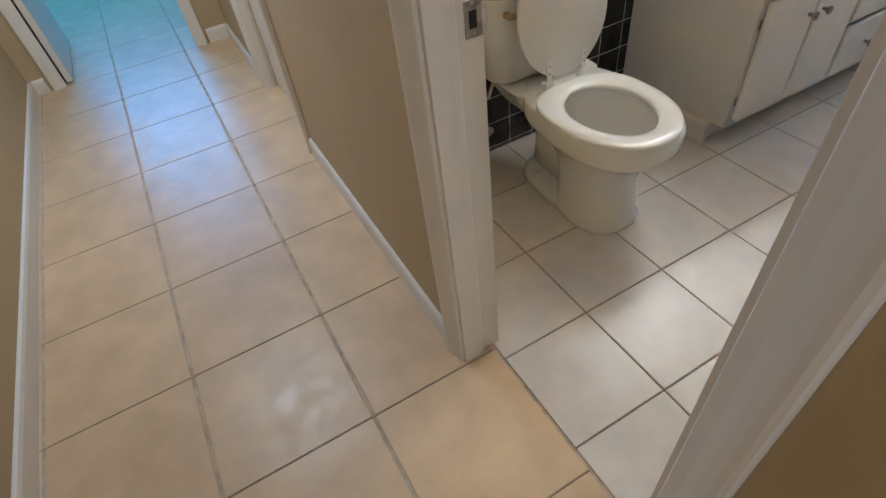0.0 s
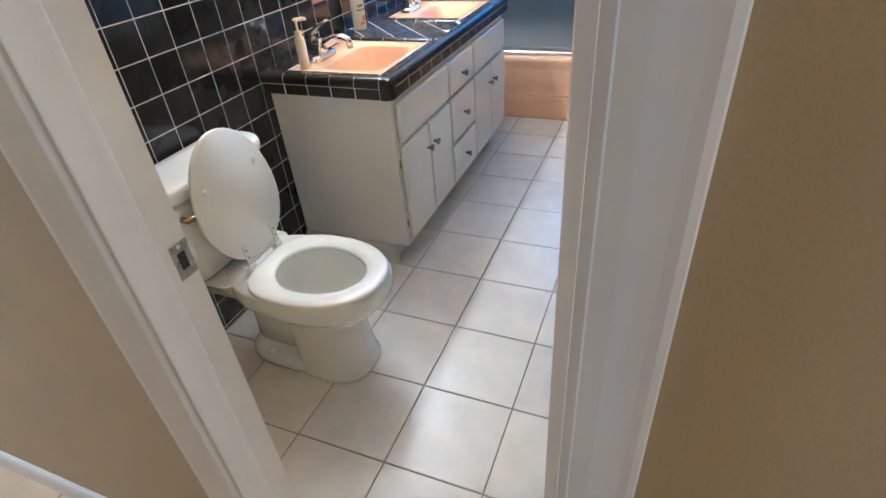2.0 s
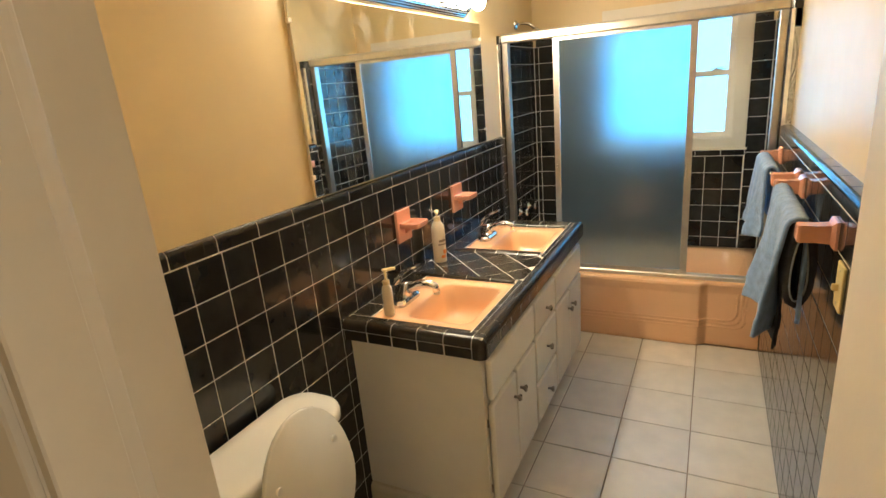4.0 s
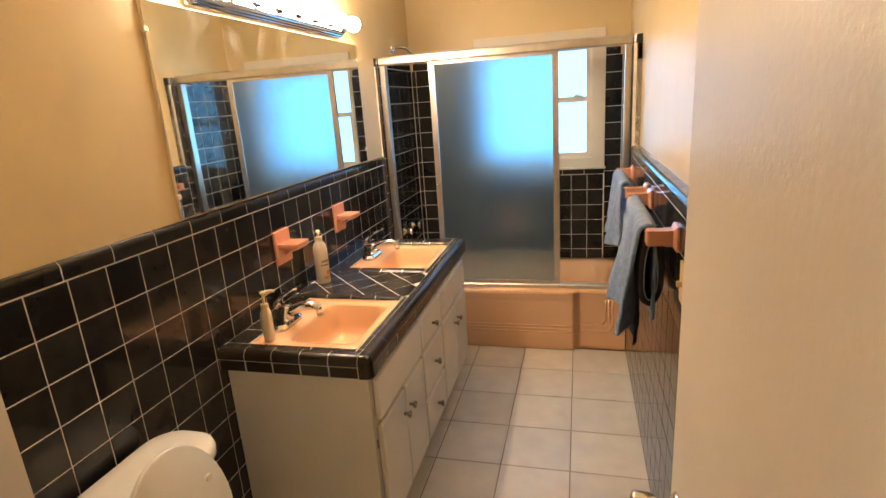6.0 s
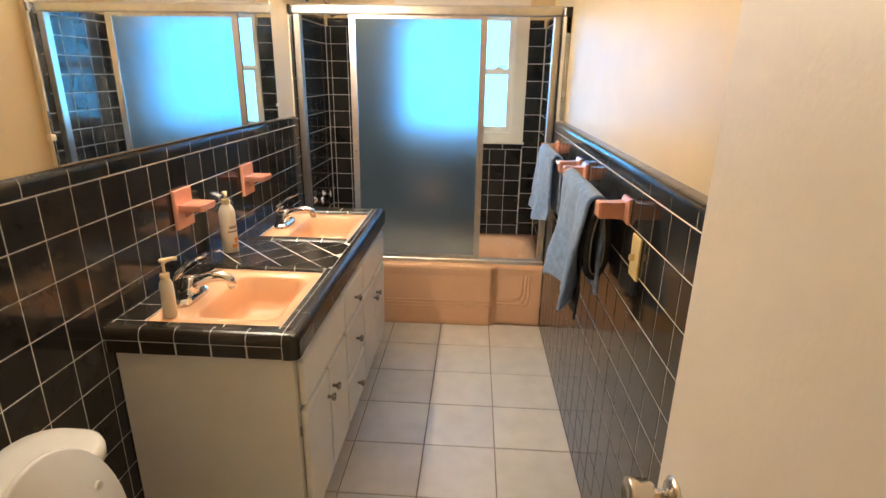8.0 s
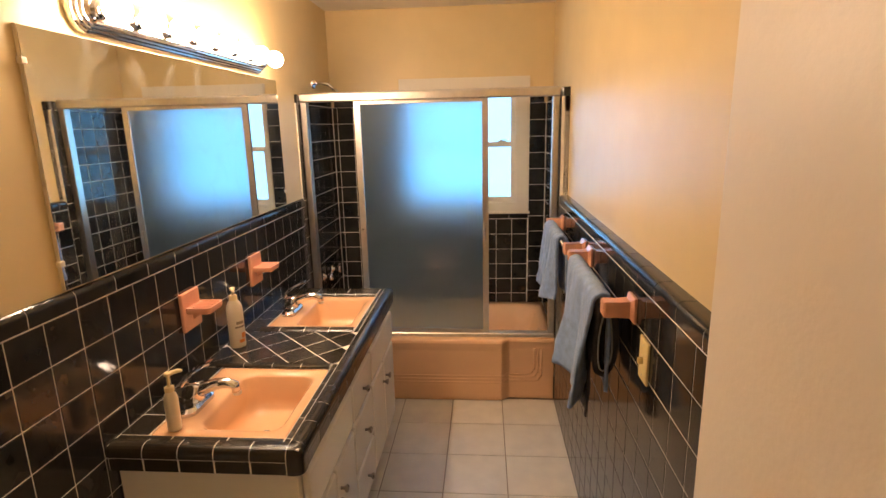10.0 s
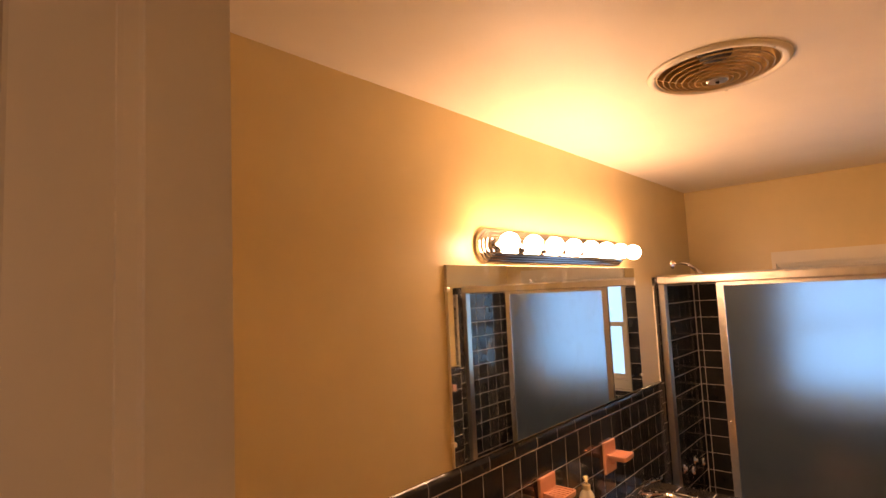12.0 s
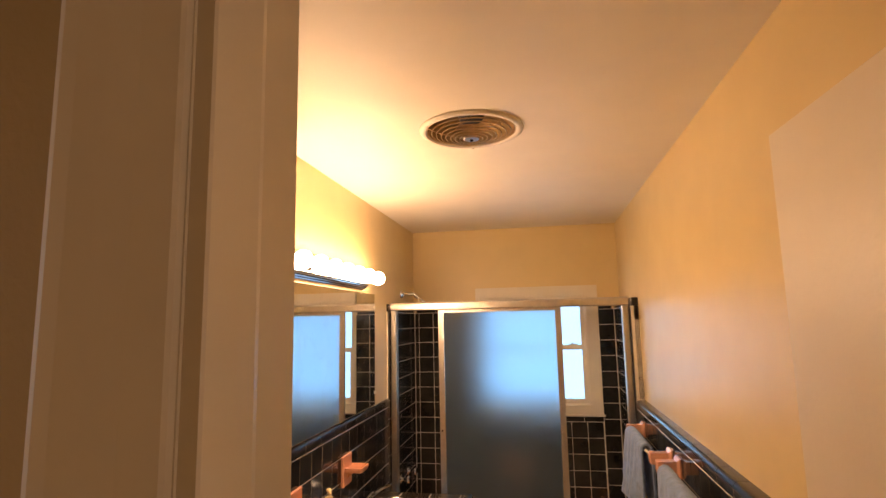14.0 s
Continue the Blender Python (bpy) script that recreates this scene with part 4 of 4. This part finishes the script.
RZ = 0.395
rings = [foot(0.372, 0.662, 0.105, 0.124, 0.0), foot(0.372, 0.664, 0.105, 0.125, 0.012), foot(0.374, 0.656, 0.100, 0.117, 0.035), foot(0.376, 0.644, 0.095, 0.108, 0.10), foot(0.372, 0.638, 0.095, 0.106, 0.16),
         foot(0.350, 0.644, 0.090, 0.112, 0.205), foot(0.310, 0.662, 0.088, 0.126, 0.245), foot(0.255, 0.694, 0.104, 0.148, 0.282), foot(0.206, 0.732, 0.128, 0.170, 0.310), foot(0.190, 0.752, 0.138, 0.181, 0.326), foot(0.187, 0.757, 0.140, 0.185, 0.345), foot(0.188, 0.757, 0.14, 0.185, RZ - 0.012), foot(0.190, 0.752, 0.138, 0.181, RZ),
         egg(0.515, 0.215, 0.165, 0.135, RZ), egg(0.515, 0.205, 0.155, 0.128, RZ - 0.02), egg(0.505, 0.185, 0.150, 0.120, RZ - 0.08), egg(0.495, 0.155, 0.135, 0.100, RZ - 0.13), egg(0.48, 0.115, 0.11, 0.075, RZ - 0.17), egg(0.465, 0.075, 0.075, 0.052, RZ - 0.195), egg(0.46, 0.03, 0.03, 0.02, RZ - 0.205)]
part("bowl", loft(rings), WHITE, toilet, smooth=True)
part("foot_flange", loft([foot(0.165, 0.560, 0.100, 0.118, 0.0), foot(0.165, 0.560, 0.100, 0.118, 0.020), foot(0.172, 0.550, 0.090, 0.108, 0.036), foot(0.185, 0.540, 0.060, 0.080, 0.048)]), WHITE, toilet, smooth=True)
part("trapway", loft([foot(0.175, 0.47, 0.044, 0.050, 0.030), foot(0.180, 0.47, 0.040, 0.046, 0.12), foot(0.185, 0.42, 0.044, 0.052, 0.185), foot(0.180, 0.345, 0.070, 0.080, 0.26), foot(0.180, 0.340, 0.090, 0.100, 0.325)]), WHITE, toilet, smooth=True)
part("tank_shelf", loft([rrect(0.185, TY, 0.085, 0.115, 0.03, 0.30), rrect(0.175, TY, 0.110, 0.15, 0.04, 0.36), rrect(0.170, TY, 0.125, 0.17, 0.04, RZ - 0.002)]), WHITE, toilet, smooth=False)
bolt_l = part("bolt_cap", turned([(0.016, 0), (0.016, 0.010), (0.012, 0.017), (0.004, 0.020)], (0.290, TY - 0.088, 0.034), "z", 14), WHITE, toilet, smooth=True)
TZ = 0.742
tank = part("tank", loft([rrect(0.124, TY, 0.068, 0.180, 0.062, 0.392, 8), rrect(0.126, TY, 0.084, 0.200, 0.070, 0.412, 8), rrect(0.128, TY, 0.094, 0.226, 0.072, 0.60, 8), rrect(0.129, TY, 0.099, 0.238, 0.074, TZ - 0.044, 8)]), WHITE, toilet, smooth=True)
part("tank_lid", loft([rrect(0.131, TY, 0.100, 0.242, 0.076, TZ - 0.046, 10), rrect(0.131, TY, 0.109, 0.252, 0.086, TZ - 0.038, 10), rrect(0.131, TY, 0.110, 0.253, 0.088, TZ - 0.018, 10), rrect(0.131, TY, 0.107, 0.249, 0.086, TZ - 0.006, 10), rrect(0.131, TY, 0.098, 0.240, 0.080, TZ, 10), rrect(0.131, TY, 0.06, 0.20, 0.05, TZ + 0.003, 10)]), WHITE, toilet, smooth=True)
hz = TZ - 0.095
part("flush_lever", tube([(0.226, TY - 0.175, hz), (0.246, TY - 0.175, hz), (0.250, TY - 0.160, hz - 0.002), (0.252, TY - 0.070, hz - 0.010)], [0.011, 0.010, 0.009, 0.007], 10), BRASS, toilet, "worn brass flush lever", True)
# the seat: a ring with a rounded section, and the raised lid
srings = []
for f, z in ((0.0, 0.003), (0.0, 0.013), (0.03, 0.0175), (0.10, 0.0205), (0.35, 0.0225), (0.65, 0.0215), (0.90, 0.018), (0.98, 0.013), (1.0, 0.003)):
    o, i = egg(0.520, 0.241, 0.204, 0.185, RZ + z, cy=TY - 0.010, sq=2.1, back=2.9), egg(0.522, 0.168, 0.138, 0.118, RZ + z, cy=TY - 0.010)
    srings.append([tuple(a + (b - a) * f for a, b in zip(p, q)) for p, q in zip(o, i)])
srings.append(srings[0])
part("seat", loft(srings, False, False), SEAT, toilet, smooth=True)
Mlid = Matrix.Translation((0.312, TY, RZ + 0.030)) @ pose(0, 0, 0, 0, -97.0, 0)
lid = []
for k, z in ((0.985, 0.0), (1.0, 0.003), (1.0, 0.011), (0.985, 0.015), (0.90, 0.017)):
    ring = egg(0.195, 0.236 * k, 0.190 * k, 0.170 * k, z, cy=0.0, sq=2.0)
    lid.append(ring)
lid_part = part("lid", placed(loft(lid), Mlid), SEAT, toilet, "raised white plastic lid", True)
for y in (-0.110, 0.110):
    part("bumper", placed(turned([(0.009, -0.006), (0.010, -0.002), (0.010, 0.002)], (0.285, y, 0.0), "z", 12), Mlid), SEAT, lid_part)
for y in (-0.070, 0.070):
    part("hinge_post", box(0.296, 0.320, TY + y - 0.016, TY + y + 0.016, RZ, RZ + 0.034, 0.004), SEAT, toilet)
    part("hinge_arm", placed(box(0.0, 0.070, y - 0.009, y + 0.009, -0.006, 0.001, 0.002), Mlid), SEAT, lid_part)
    for d in (0.030, 0.055):
        part("screw", placed(turned([(0.0035, -0.008), (0.0035, -0.0055)], (d, y, 0.0), "z", 8), Mlid), BRASS, lid_part)
part("hinge_rod", tube([(0.304, TY - 0.09, RZ + 0.030), (0.304, TY + 0.09, RZ + 0.030)], 0.006, 10), SEAT, toilet)

supply = thing("water_supply", (0.03, TY - 0.16, 0.16), "chrome water supply valve and braided hose behind the toilet", "supply valve")
part("escutcheon", turned([(0.030, 0.001), (0.026, 0.006), (0.010, 0.009)], (0.0, TY - 0.165, 0.160), "x", 18), CHROME, supply)
part("stop_valve", tube([(0.005, TY - 0.165, 0.160), (0.055, TY - 0.165, 0.160), (0.075, TY - 0.165, 0.160)], [0.009, 0.013, 0.010], 12), CHROME, supply, smooth=True)
part("valve_handle", turned([(0.020, 0.0), (0.022, 0.004), (0.018, 0.010), (0.004, 0.011)], (0.078, TY - 0.165, 0.160), "x", 14), CHROME, supply, smooth=True)
part("hose", tube([(0.055, TY - 0.165, 0.165), (0.060, TY - 0.175, 0.22), (0.085, TY - 0.195, 0.27), (0.115, TY - 0.180, 0.33), (0.115, TY - 0.150, 0.395)], 0.007, 8), STEEL, supply, smooth=True)
jar = thing("glass_jar", (0.085, TY - 0.215, 0), "small clear glass jar on the floor behind the toilet", "jar")
part("jar_body", turned([(0.030, 0.0), (0.036, 0.004), (0.038, 0.050), (0.030, 0.066), (0.024, 0.078), (0.027, 0.088), (0.024, 0.088), (0.021, 0.078), (0.027, 0.064), (0.034, 0.050), (0.032, 0.008)], (0.085, TY - 0.215, 0.0), "z", 20), CLEAR, jar, smooth=True)
roll = thing("paper_roll", (0.060, TY + 0.19, 0), "cream paper roll on the floor beside the toilet", "paper roll")
part("roll", turned([(0.022, 0.0), (0.050, 0.0), (0.052, 0.004), (0.052, 0.096), (0.050, 0.10), (0.022, 0.10), (0.022, 0.0)], (0.072, TY + 0.19, 0.0), "z", 24, cap0=False, cap1=False), PLASTIC, roll)

# ---- towel rails, towels, switch ----
RX, RZT = 1.418, 1.172


def rail(y0, y1):
    r = thing("towel_rail", (W, (y0 + y1) / 2, RZT), "towel rail of steel bar between pink ceramic brackets", "towel rail", "towel rails")
    for y in (y0, y1):
        b = part("bracket", loft([[(W - 0.0005 - d, y + u * hw, RZT + v * hv) for u, v in ((-1, -1), (1, -1), (1, 1), (-1, 1))] for d, hw, hv in
            ((0.0, 0.036, 0.038), (0.007, 0.036, 0.038), (0.012, 0.030, 0.032), (0.016, 0.023, 0.025), (0.048, 0.021, 0.023), (0.082, 0.022, 0.024), (0.089, 0.020, 0.022), (0.092, 0.014, 0.016))]), PINKC, r, "pink ceramic bracket")
        b.data.materials[0] = PINKC
    part("bar", tube([(RX, y0 + 0.01, RZT), (RX, y1 - 0.01, RZT)], 0.009, 14), CHROME, r, "steel bar", True)
    return r


rail(0.800, 1.425)
rail(1.565, 2.190)


def towel(name, y0, y1, front_len, back_len, mat, label, seed, off=0.0, slant=0.0, flare=0.16, amp=1.0, thick=0.012):
    """Thick terry laid over a rail: soft hanging folds that deepen downwards and a woven band above the hem."""
    rnd = random.Random(seed)
    ph = [rnd.uniform(0, 6.28) for _ in range(6)]
    t = thing(name, (RX, (y0 + y1) / 2, RZT), label, "towel")
    bm = bmesh.new()
    nu, nv = 56, 56
    mid, rows = (y0 + y1) / 2, []
    for i in range(nu + 1):
        u = i / nu
        row = []
        for j in range(nv + 1):
            s = -back_len + j / nv * (back_len + front_len)
            low = min(1.0, abs(s) / 0.30)
            # round the front corners of the cloth and let the hem sag gently
            end = 0.016 * math.sin(u * 5.2 + ph[2]) + 0.005 * math.sin(u * 14 + ph[3])
            if s > 0:
                s *= 1 + end / front_len
            wave = 0.020 * math.sin(u * 9.5 + ph[0] + 0.8 * low) + 0.009 * math.sin(u * 21 + ph[1] - 1.5 * low) + 0.004 * math.sin(u * 37 + ph[4])
            fold = amp * wave * (0.12 + 0.88 * low ** 1.3)
            sway = amp * 0.010 * math.cos(u * 9.5 + ph[0] + 0.8 * low) * low
            gather = 1 - 0.06 * low + 0.03 * math.sin(6 * low + ph[5]) * low
            y = mid + (y0 + u * (y1 - y0) - mid) * gather + sway + slant * max(0, s) * (0.4 + 0.6 * u)
            r = 0.0125 + off
            if abs(s) < r * 1.57:
                a = s / r
                x, z = RX - r * math.sin(a), RZT + r * math.cos(a)
            else:
                q = abs(s) - r * 1.57
                x = RX - math.copysign(r + (flare * q if s > 0 else 0.0), s)
                z = RZT - q
            band = 0.003 if s > 0 and 0.045 < front_len - s < 0.085 else 0.0
            x += band - fold * (1.0 if s > 0 else 0.25)
            row.append(bm.verts.new((min(x, W - 0.014), y, z)))
        rows.append(row)
    for i in range(nu):
        for j in range(nv):
            bm.faces.new((rows[i][j], rows[i + 1][j], rows[i + 1][j + 1], rows[i][j + 1]))
    bmesh.ops.recalc_face_normals(bm, faces=bm.faces[:])
    bmesh.ops.solidify(bm, geom=bm.faces[:], thickness=-thick)
    cloth = part("cloth", bm, mat, t, smooth=True)
    return t


towel("blue_towel", 0.834, 1.330, 0.375, 0.32, TOWEL, "blue-grey terry towel hung over the near rail", 3, 0.008, 0.03, 0.11, 1.2)
# a dark cloth folded once over the bar, its loose end curling up in a loop beside the bracket
black_cloth = thing("black_cloth", (RX, 0.86, RZT), "black terry cloth with a pale hem looped over the rail", "towel")
bm, rows = bmesh.new(), []
for i in range(9):
    u = i / 8
    row = []
    for k in range(29):
        a = radians(90 + 360 * k / 28)
        hgt = 0.108 + 0.012 * math.sin(3 * u + 1)
        x = RX + 0.012 - (0.019 + 0.008 * u) * math.cos(a) * (1 - 0.55 * max(0, math.sin(a)) ** 2) + 0.004 * math.sin(9 * u + 2 * a)
        row.append(bm.verts.new((min(x, W - 0.016), 0.826 + 0.085 * u + 0.022 * (1 - math.sin(a)) / 2 + 0.004 * math.sin(3 * a), RZT - 0.105 + hgt * math.sin(a))))
    rows.append(row)
for i in range(8):
    for k in range(28):
        bm.faces.new((rows[i][k], rows[i][k + 1], rows[i + 1][k + 1], rows[i + 1][k]))
hem = [tuple(v.co) for v in rows[0]]
bmesh.ops.recalc_face_normals(bm, faces=bm.faces[:])
bmesh.ops.solidify(bm, geom=bm.faces[:], thickness=-0.018)
part("cloth", bm, TOWELD, black_cloth, smooth=True)
part("hem", tube([(x, y - 0.001, z) for x, y, z in hem[3:26]], 0.0028, 6), TOWELP, black_cloth, "pale stitched hem", True)
towel("small_blue_towel", 1.700, 2.110, 0.33, 0.28, TOWEL, "small pale blue hand towel hung over the far rail", 5, 0.006, 0.02, 0.09, 1.1)

towel("dark_towel", 0.866, 1.060, 0.405, 0.27, TOWELD, "black terry towel hanging beneath the blue towel", 8, 0.0, 0.0, 0.03, 0.35, 0.006)

switch = thing("light_switch", (W, 0.665, 1.07), "ivory plastic light switch plate on black tile", "light switch")
part("plate", box(W - 0.008, W - 0.0005, 0.628, 0.700, 1.012, 1.132, 0.003, 2), IVORY, switch)
part("toggle", box(W - 0.022, W - 0.007, 0.659, 0.669, 1.062, 1.080, 0.002, 1), IVORY, switch)
for z in (1.030, 1.114):
    part("screw", turned([(0.0035, -0.0095), (0.003, -0.0078)], (W, 0.664, z), "x", 8), STEEL, switch)

# ---- tiles ----
TILE_CACHE = {}


def tile_mesh(w, h, t=0.006, ch=0.0013):
    """A low tile in its own plane: a flat top with eased edges."""
    key = (round(w, 4), round(h, 4), t, ch)
    if key not in TILE_CACHE:
        bm = bmesh.new()
        rings = []
        for e, z in ((0, -t), (0, -ch), (ch * 0.35, -ch * 0.35), (ch * 1.2, 0)):
            rings.append([(sx * (w / 2 - e), sy * (h / 2 - e), z) for sx, sy in ((-1, -1), (1, -1), (1, 1), (-1, 1))])
        loft(rings, False, True, bm)
        me = bpy.data.meshes.new("tile")
        bmesh.ops.recalc_face_normals(bm, faces=bm.faces)
        bm.to_mesh(me)
        bm.free()
        TILE_CACHE[key] = me
    return TILE_CACHE[key]


TR = random.Random(11)
FACES = {"+x": Euler((radians(90), 0, radians(90))), "-x": Euler((radians(90), 0, radians(-90))), "-y": Euler((radians(90), 0, 0)), "+z": Euler((0, 0, 0))}


def lay(name, parent, me, mat, at, facing, tilt=0.0):
    ob = new(name, me)
    if not me.materials:
        me.materials.append(mat)
    ob.location = at
    rot = FACES[facing].to_matrix() @ Euler((TR.uniform(-tilt, tilt), TR.uniform(-tilt, tilt), 0)).to_matrix()
    ob.rotation_euler = rot.to_euler()
    ob.parent = parent
    return ob


def spans(a, b, origin, pitch, least=0.012):
    """The pieces of a grid between a and b, cut at both ends."""
    out, k = [], math.floor((a - origin) / pitch + 1e-6)
    while origin + k * pitch < b - 1e-6:
        s0, s1 = max(a, origin + k * pitch), min(b, origin + (k + 1) * pitch)
        if s1 - s0 > least:
            out.append((s0, s1))
        k += 1
    return out


def field(parent, facing, plane, us, vs, skip=None):
    for u0, u1 in us:
        for v0, v1 in vs:
            if skip and skip(u0, u1, v0, v1):
                continue
            w, h = u1 - u0 - G, v1 - v0 - G
            u, v = (u0 + u1) / 2, (v0 + v1) / 2
            at = (plane, u, v) if facing[1] == "x" else (u, plane, v)
            lay("wall_tile", parent, tile_mesh(w, h), BLACK, at, facing, 0.0035)


ROWS_V = spans(0.0, ZC, ZC, P, 0.006)
XB = 2.372
backing_l = tagged(part("tile_backing_left", boxes((-0.0095, -0.0013, YD, XB, 0, ZC + 0.004), (-0.0095, -0.0013, XB, YB, RIM - 0.03, 1.845)), GROUT), "pale grout between black wall tiles", "wall", kind="structure")
backing_r = tagged(part("tile_backing_right", boxes((W + 0.0013, WR - 0.0005, YD + 0.003, XB, 0, ZC + 0.004), (W + 0.0013, WR - 0.0005, XB, YB, RIM - 0.03, 1.845)), GROUT), "pale grout between black wall tiles", "wall", kind="structure")
WC = (WX0 - 0.018, WX1 + 0.080, WZ0 - 0.062, 9.0)
backing_b = tagged(part("tile_backing_back", boxes((-0.003, WC[0], YB + 0.0013, YB + 0.0095, RIM - 0.03, 1.845), (WC[1], W + 0.003, YB + 0.0013, YB + 0.0095, RIM - 0.03, 1.845), (WC[0], WC[1], YB + 0.0013, YB + 0.0095, RIM - 0.03, WC[2])), GROUT), "pale grout between black wall tiles", "wall", kind="structure")
field(wall_left, "+x", 0.0, spans(YD, XB, 0.0, P), ROWS_V, lambda a, b, c, d: a > 0.63 and b < 2.03 and d < 0.80)
field(wall_right, "-x", W, spans(YD, XB, 0.02, P), ROWS_V)
SHOWER_V = spans(RIM - 0.004, 1.842, 1.842, P, 0.02)
field(wall_left, "+x", 0.0, spans(XB, YB - 0.002, 0.0, P), SHOWER_V)
field(wall_right, "-x", W, spans(XB, YB - 0.002, 0.02, P), SHOWER_V)


def around_window(u0, u1, v0, v1):
    return u1 > WC[0] + 0.05 and u0 < WC[1] - 0.05 and v1 > WC[2] + 0.05


bu = spans(0.002, WC[0], WC[0], P) + spans(WC[0], WC[1], WC[0], P) + spans(WC[1], W - 0.002, WC[1], P)
for u in bu:
    mid = (u[0] + u[1]) / 2
    inside = WC[0] < mid < WC[1]
    field(wall_back, "-y", YB, [u], spans(RIM - 0.004, WC[2] - 0.052 if inside else 1.842, 1.842 if not inside else WC[2] - 0.052, P, 0.02))


def cap_mesh(length, h=0.052, r=0.020, deep=0.012):
    """A bullnose cap: upright face below, rounded over at the top towards the wall."""
    key = ("cap", round(length, 4), h, deep)
    if key not in TILE_CACHE:
        prof = [(0.0, -0.006), (0.0, -0.0012), (0.0015, 0.0005), (h - r, 0.0015)] + [(h - r + r * math.sin(radians(t)), 0.0015 - r + r * math.cos(radians(t))) for t in (15, 30, 45, 60, 75, 90)] + [(h, -max(deep, 0.0186))]
        bm = bmesh.new()
        loft([[(s * length / 2, v, d) for v, d in prof] for s in (-1, 1)], bm=bm)
        me = bpy.data.meshes.new("cap_tile")
        bmesh.ops.recalc_face_normals(bm, faces=bm.faces)
        bm.to_mesh(me)
        bm.free()
        TILE_CACHE[key] = me
    return TILE_CACHE[key]


for wall, facing, plane, o, deep in ((wall_left, "+x", 0.0, -0.05, 0.0125), (wall_right, "-x", W, 0.02, 0.0465)):
    for a, b in spans(YD, XB, o, 0.1525):
        lay("cap_tile", wall, cap_mesh(b - a - G, deep=deep), BLACK, (plane, (a + b) / 2, ZC + G / 2), facing, 0.002)
    for a, b, z in ((YD, XB, ZC), (XB + 0.02, YB - 0.014, 1.842)):
        lay("cap_grout", wall, cap_mesh(b - a - 0.001, 0.0514, deep=deep - 0.001), GROUT, (plane + (-0.0006 if facing == "+x" else 0.0006), (a + b) / 2, z), facing)
    for a, b in spans(XB + 0.02, YB - 0.014, o, 0.1525):
        lay("cap_tile", wall, cap_mesh(b - a - G, deep=deep), BLACK, (plane, (a + b) / 2, 1.8433), facing, 0.002)
    # upright bullnose strip where the shower tile begins
    for a, b in spans(ZC + 0.055, 1.895, ZC + 0.055, 0.1525):
        ob = lay("cap_tile", wall, cap_mesh(b - a - G, 0.036, deep=deep), BLACK, (plane, XB + 0.036, (a + b) / 2), facing)
        ob.rotation_euler = (ob.rotation_euler.to_matrix() @ Euler((0, 0, radians(90 if facing == "+x" else -90))).to_matrix()).to_euler()
        ob.location.y = XB + 0.036
for a, b in spans(0.015, WC[0] - 0.002, 0.015, 0.1525) + spans(WC[1] + 0.002, W - 0.015, WC[1], 0.1525):
    lay("cap_tile", wall_back, cap_mesh(b - a - G), BLACK, ((a + b) / 2, YB, 1.8433), "-y", 0.002)
for a, b in spans(WC[0], WC[1], WC[0], 0.1525):
    lay("cap_tile", wall_back, tile_mesh(b - a - G, 0.048), BLACK, ((a + b) / 2, YB - 0.0005, WC[2] - 0.026), "-y", 0.002)

# floor tiles: bathroom, threshold, hall
for x0, x1 in ((0.0, 0.254), (0.254, 0.560), (0.560, 0.866), (0.866, 1.174), (1.174, W + 0.004)):
    for y0, y1 in spans(-0.619, YT + 0.02, -0.325, 0.3035, 0.004):
        w, h = x1 - x0 - 0.0042, y1 - y0 - 0.0042
        lay("floor_tile", floor, tile_mesh(w, h, 0.008, 0.0018), FTILE, ((x0 + x1) / 2, (y0 + y1) / 2, 0.0), "+z", 0.0008)
for x0, x1 in spans(-4.5, 3.4, 0.822, 0.411):
    for y0, y1 in spans(-3.1, -0.622, -1.012, 0.411, 0.02):
        if x1 > XE - 0.1 and y1 < YO - 0.05:
            continue
        lay("floor_tile", floor_hall, tile_mesh(x1 - x0 - 0.004, y1 - y0 - 0.010, 0.008, 0.0018), HTILE, ((x0 + x1) / 2, (y0 + y1) / 2, 0.0), "+z", 0.0008)
for x0, x1 in spans(-4.5, 3.4, 0.822, 0.411):
    part("joint", box(x0 - 0.002, x0 + 0.002, YO if x0 > XE else -3.1, -0.622, -0.004, -0.0022), FGROUT, floor_hall, "dark soiled grout joint")
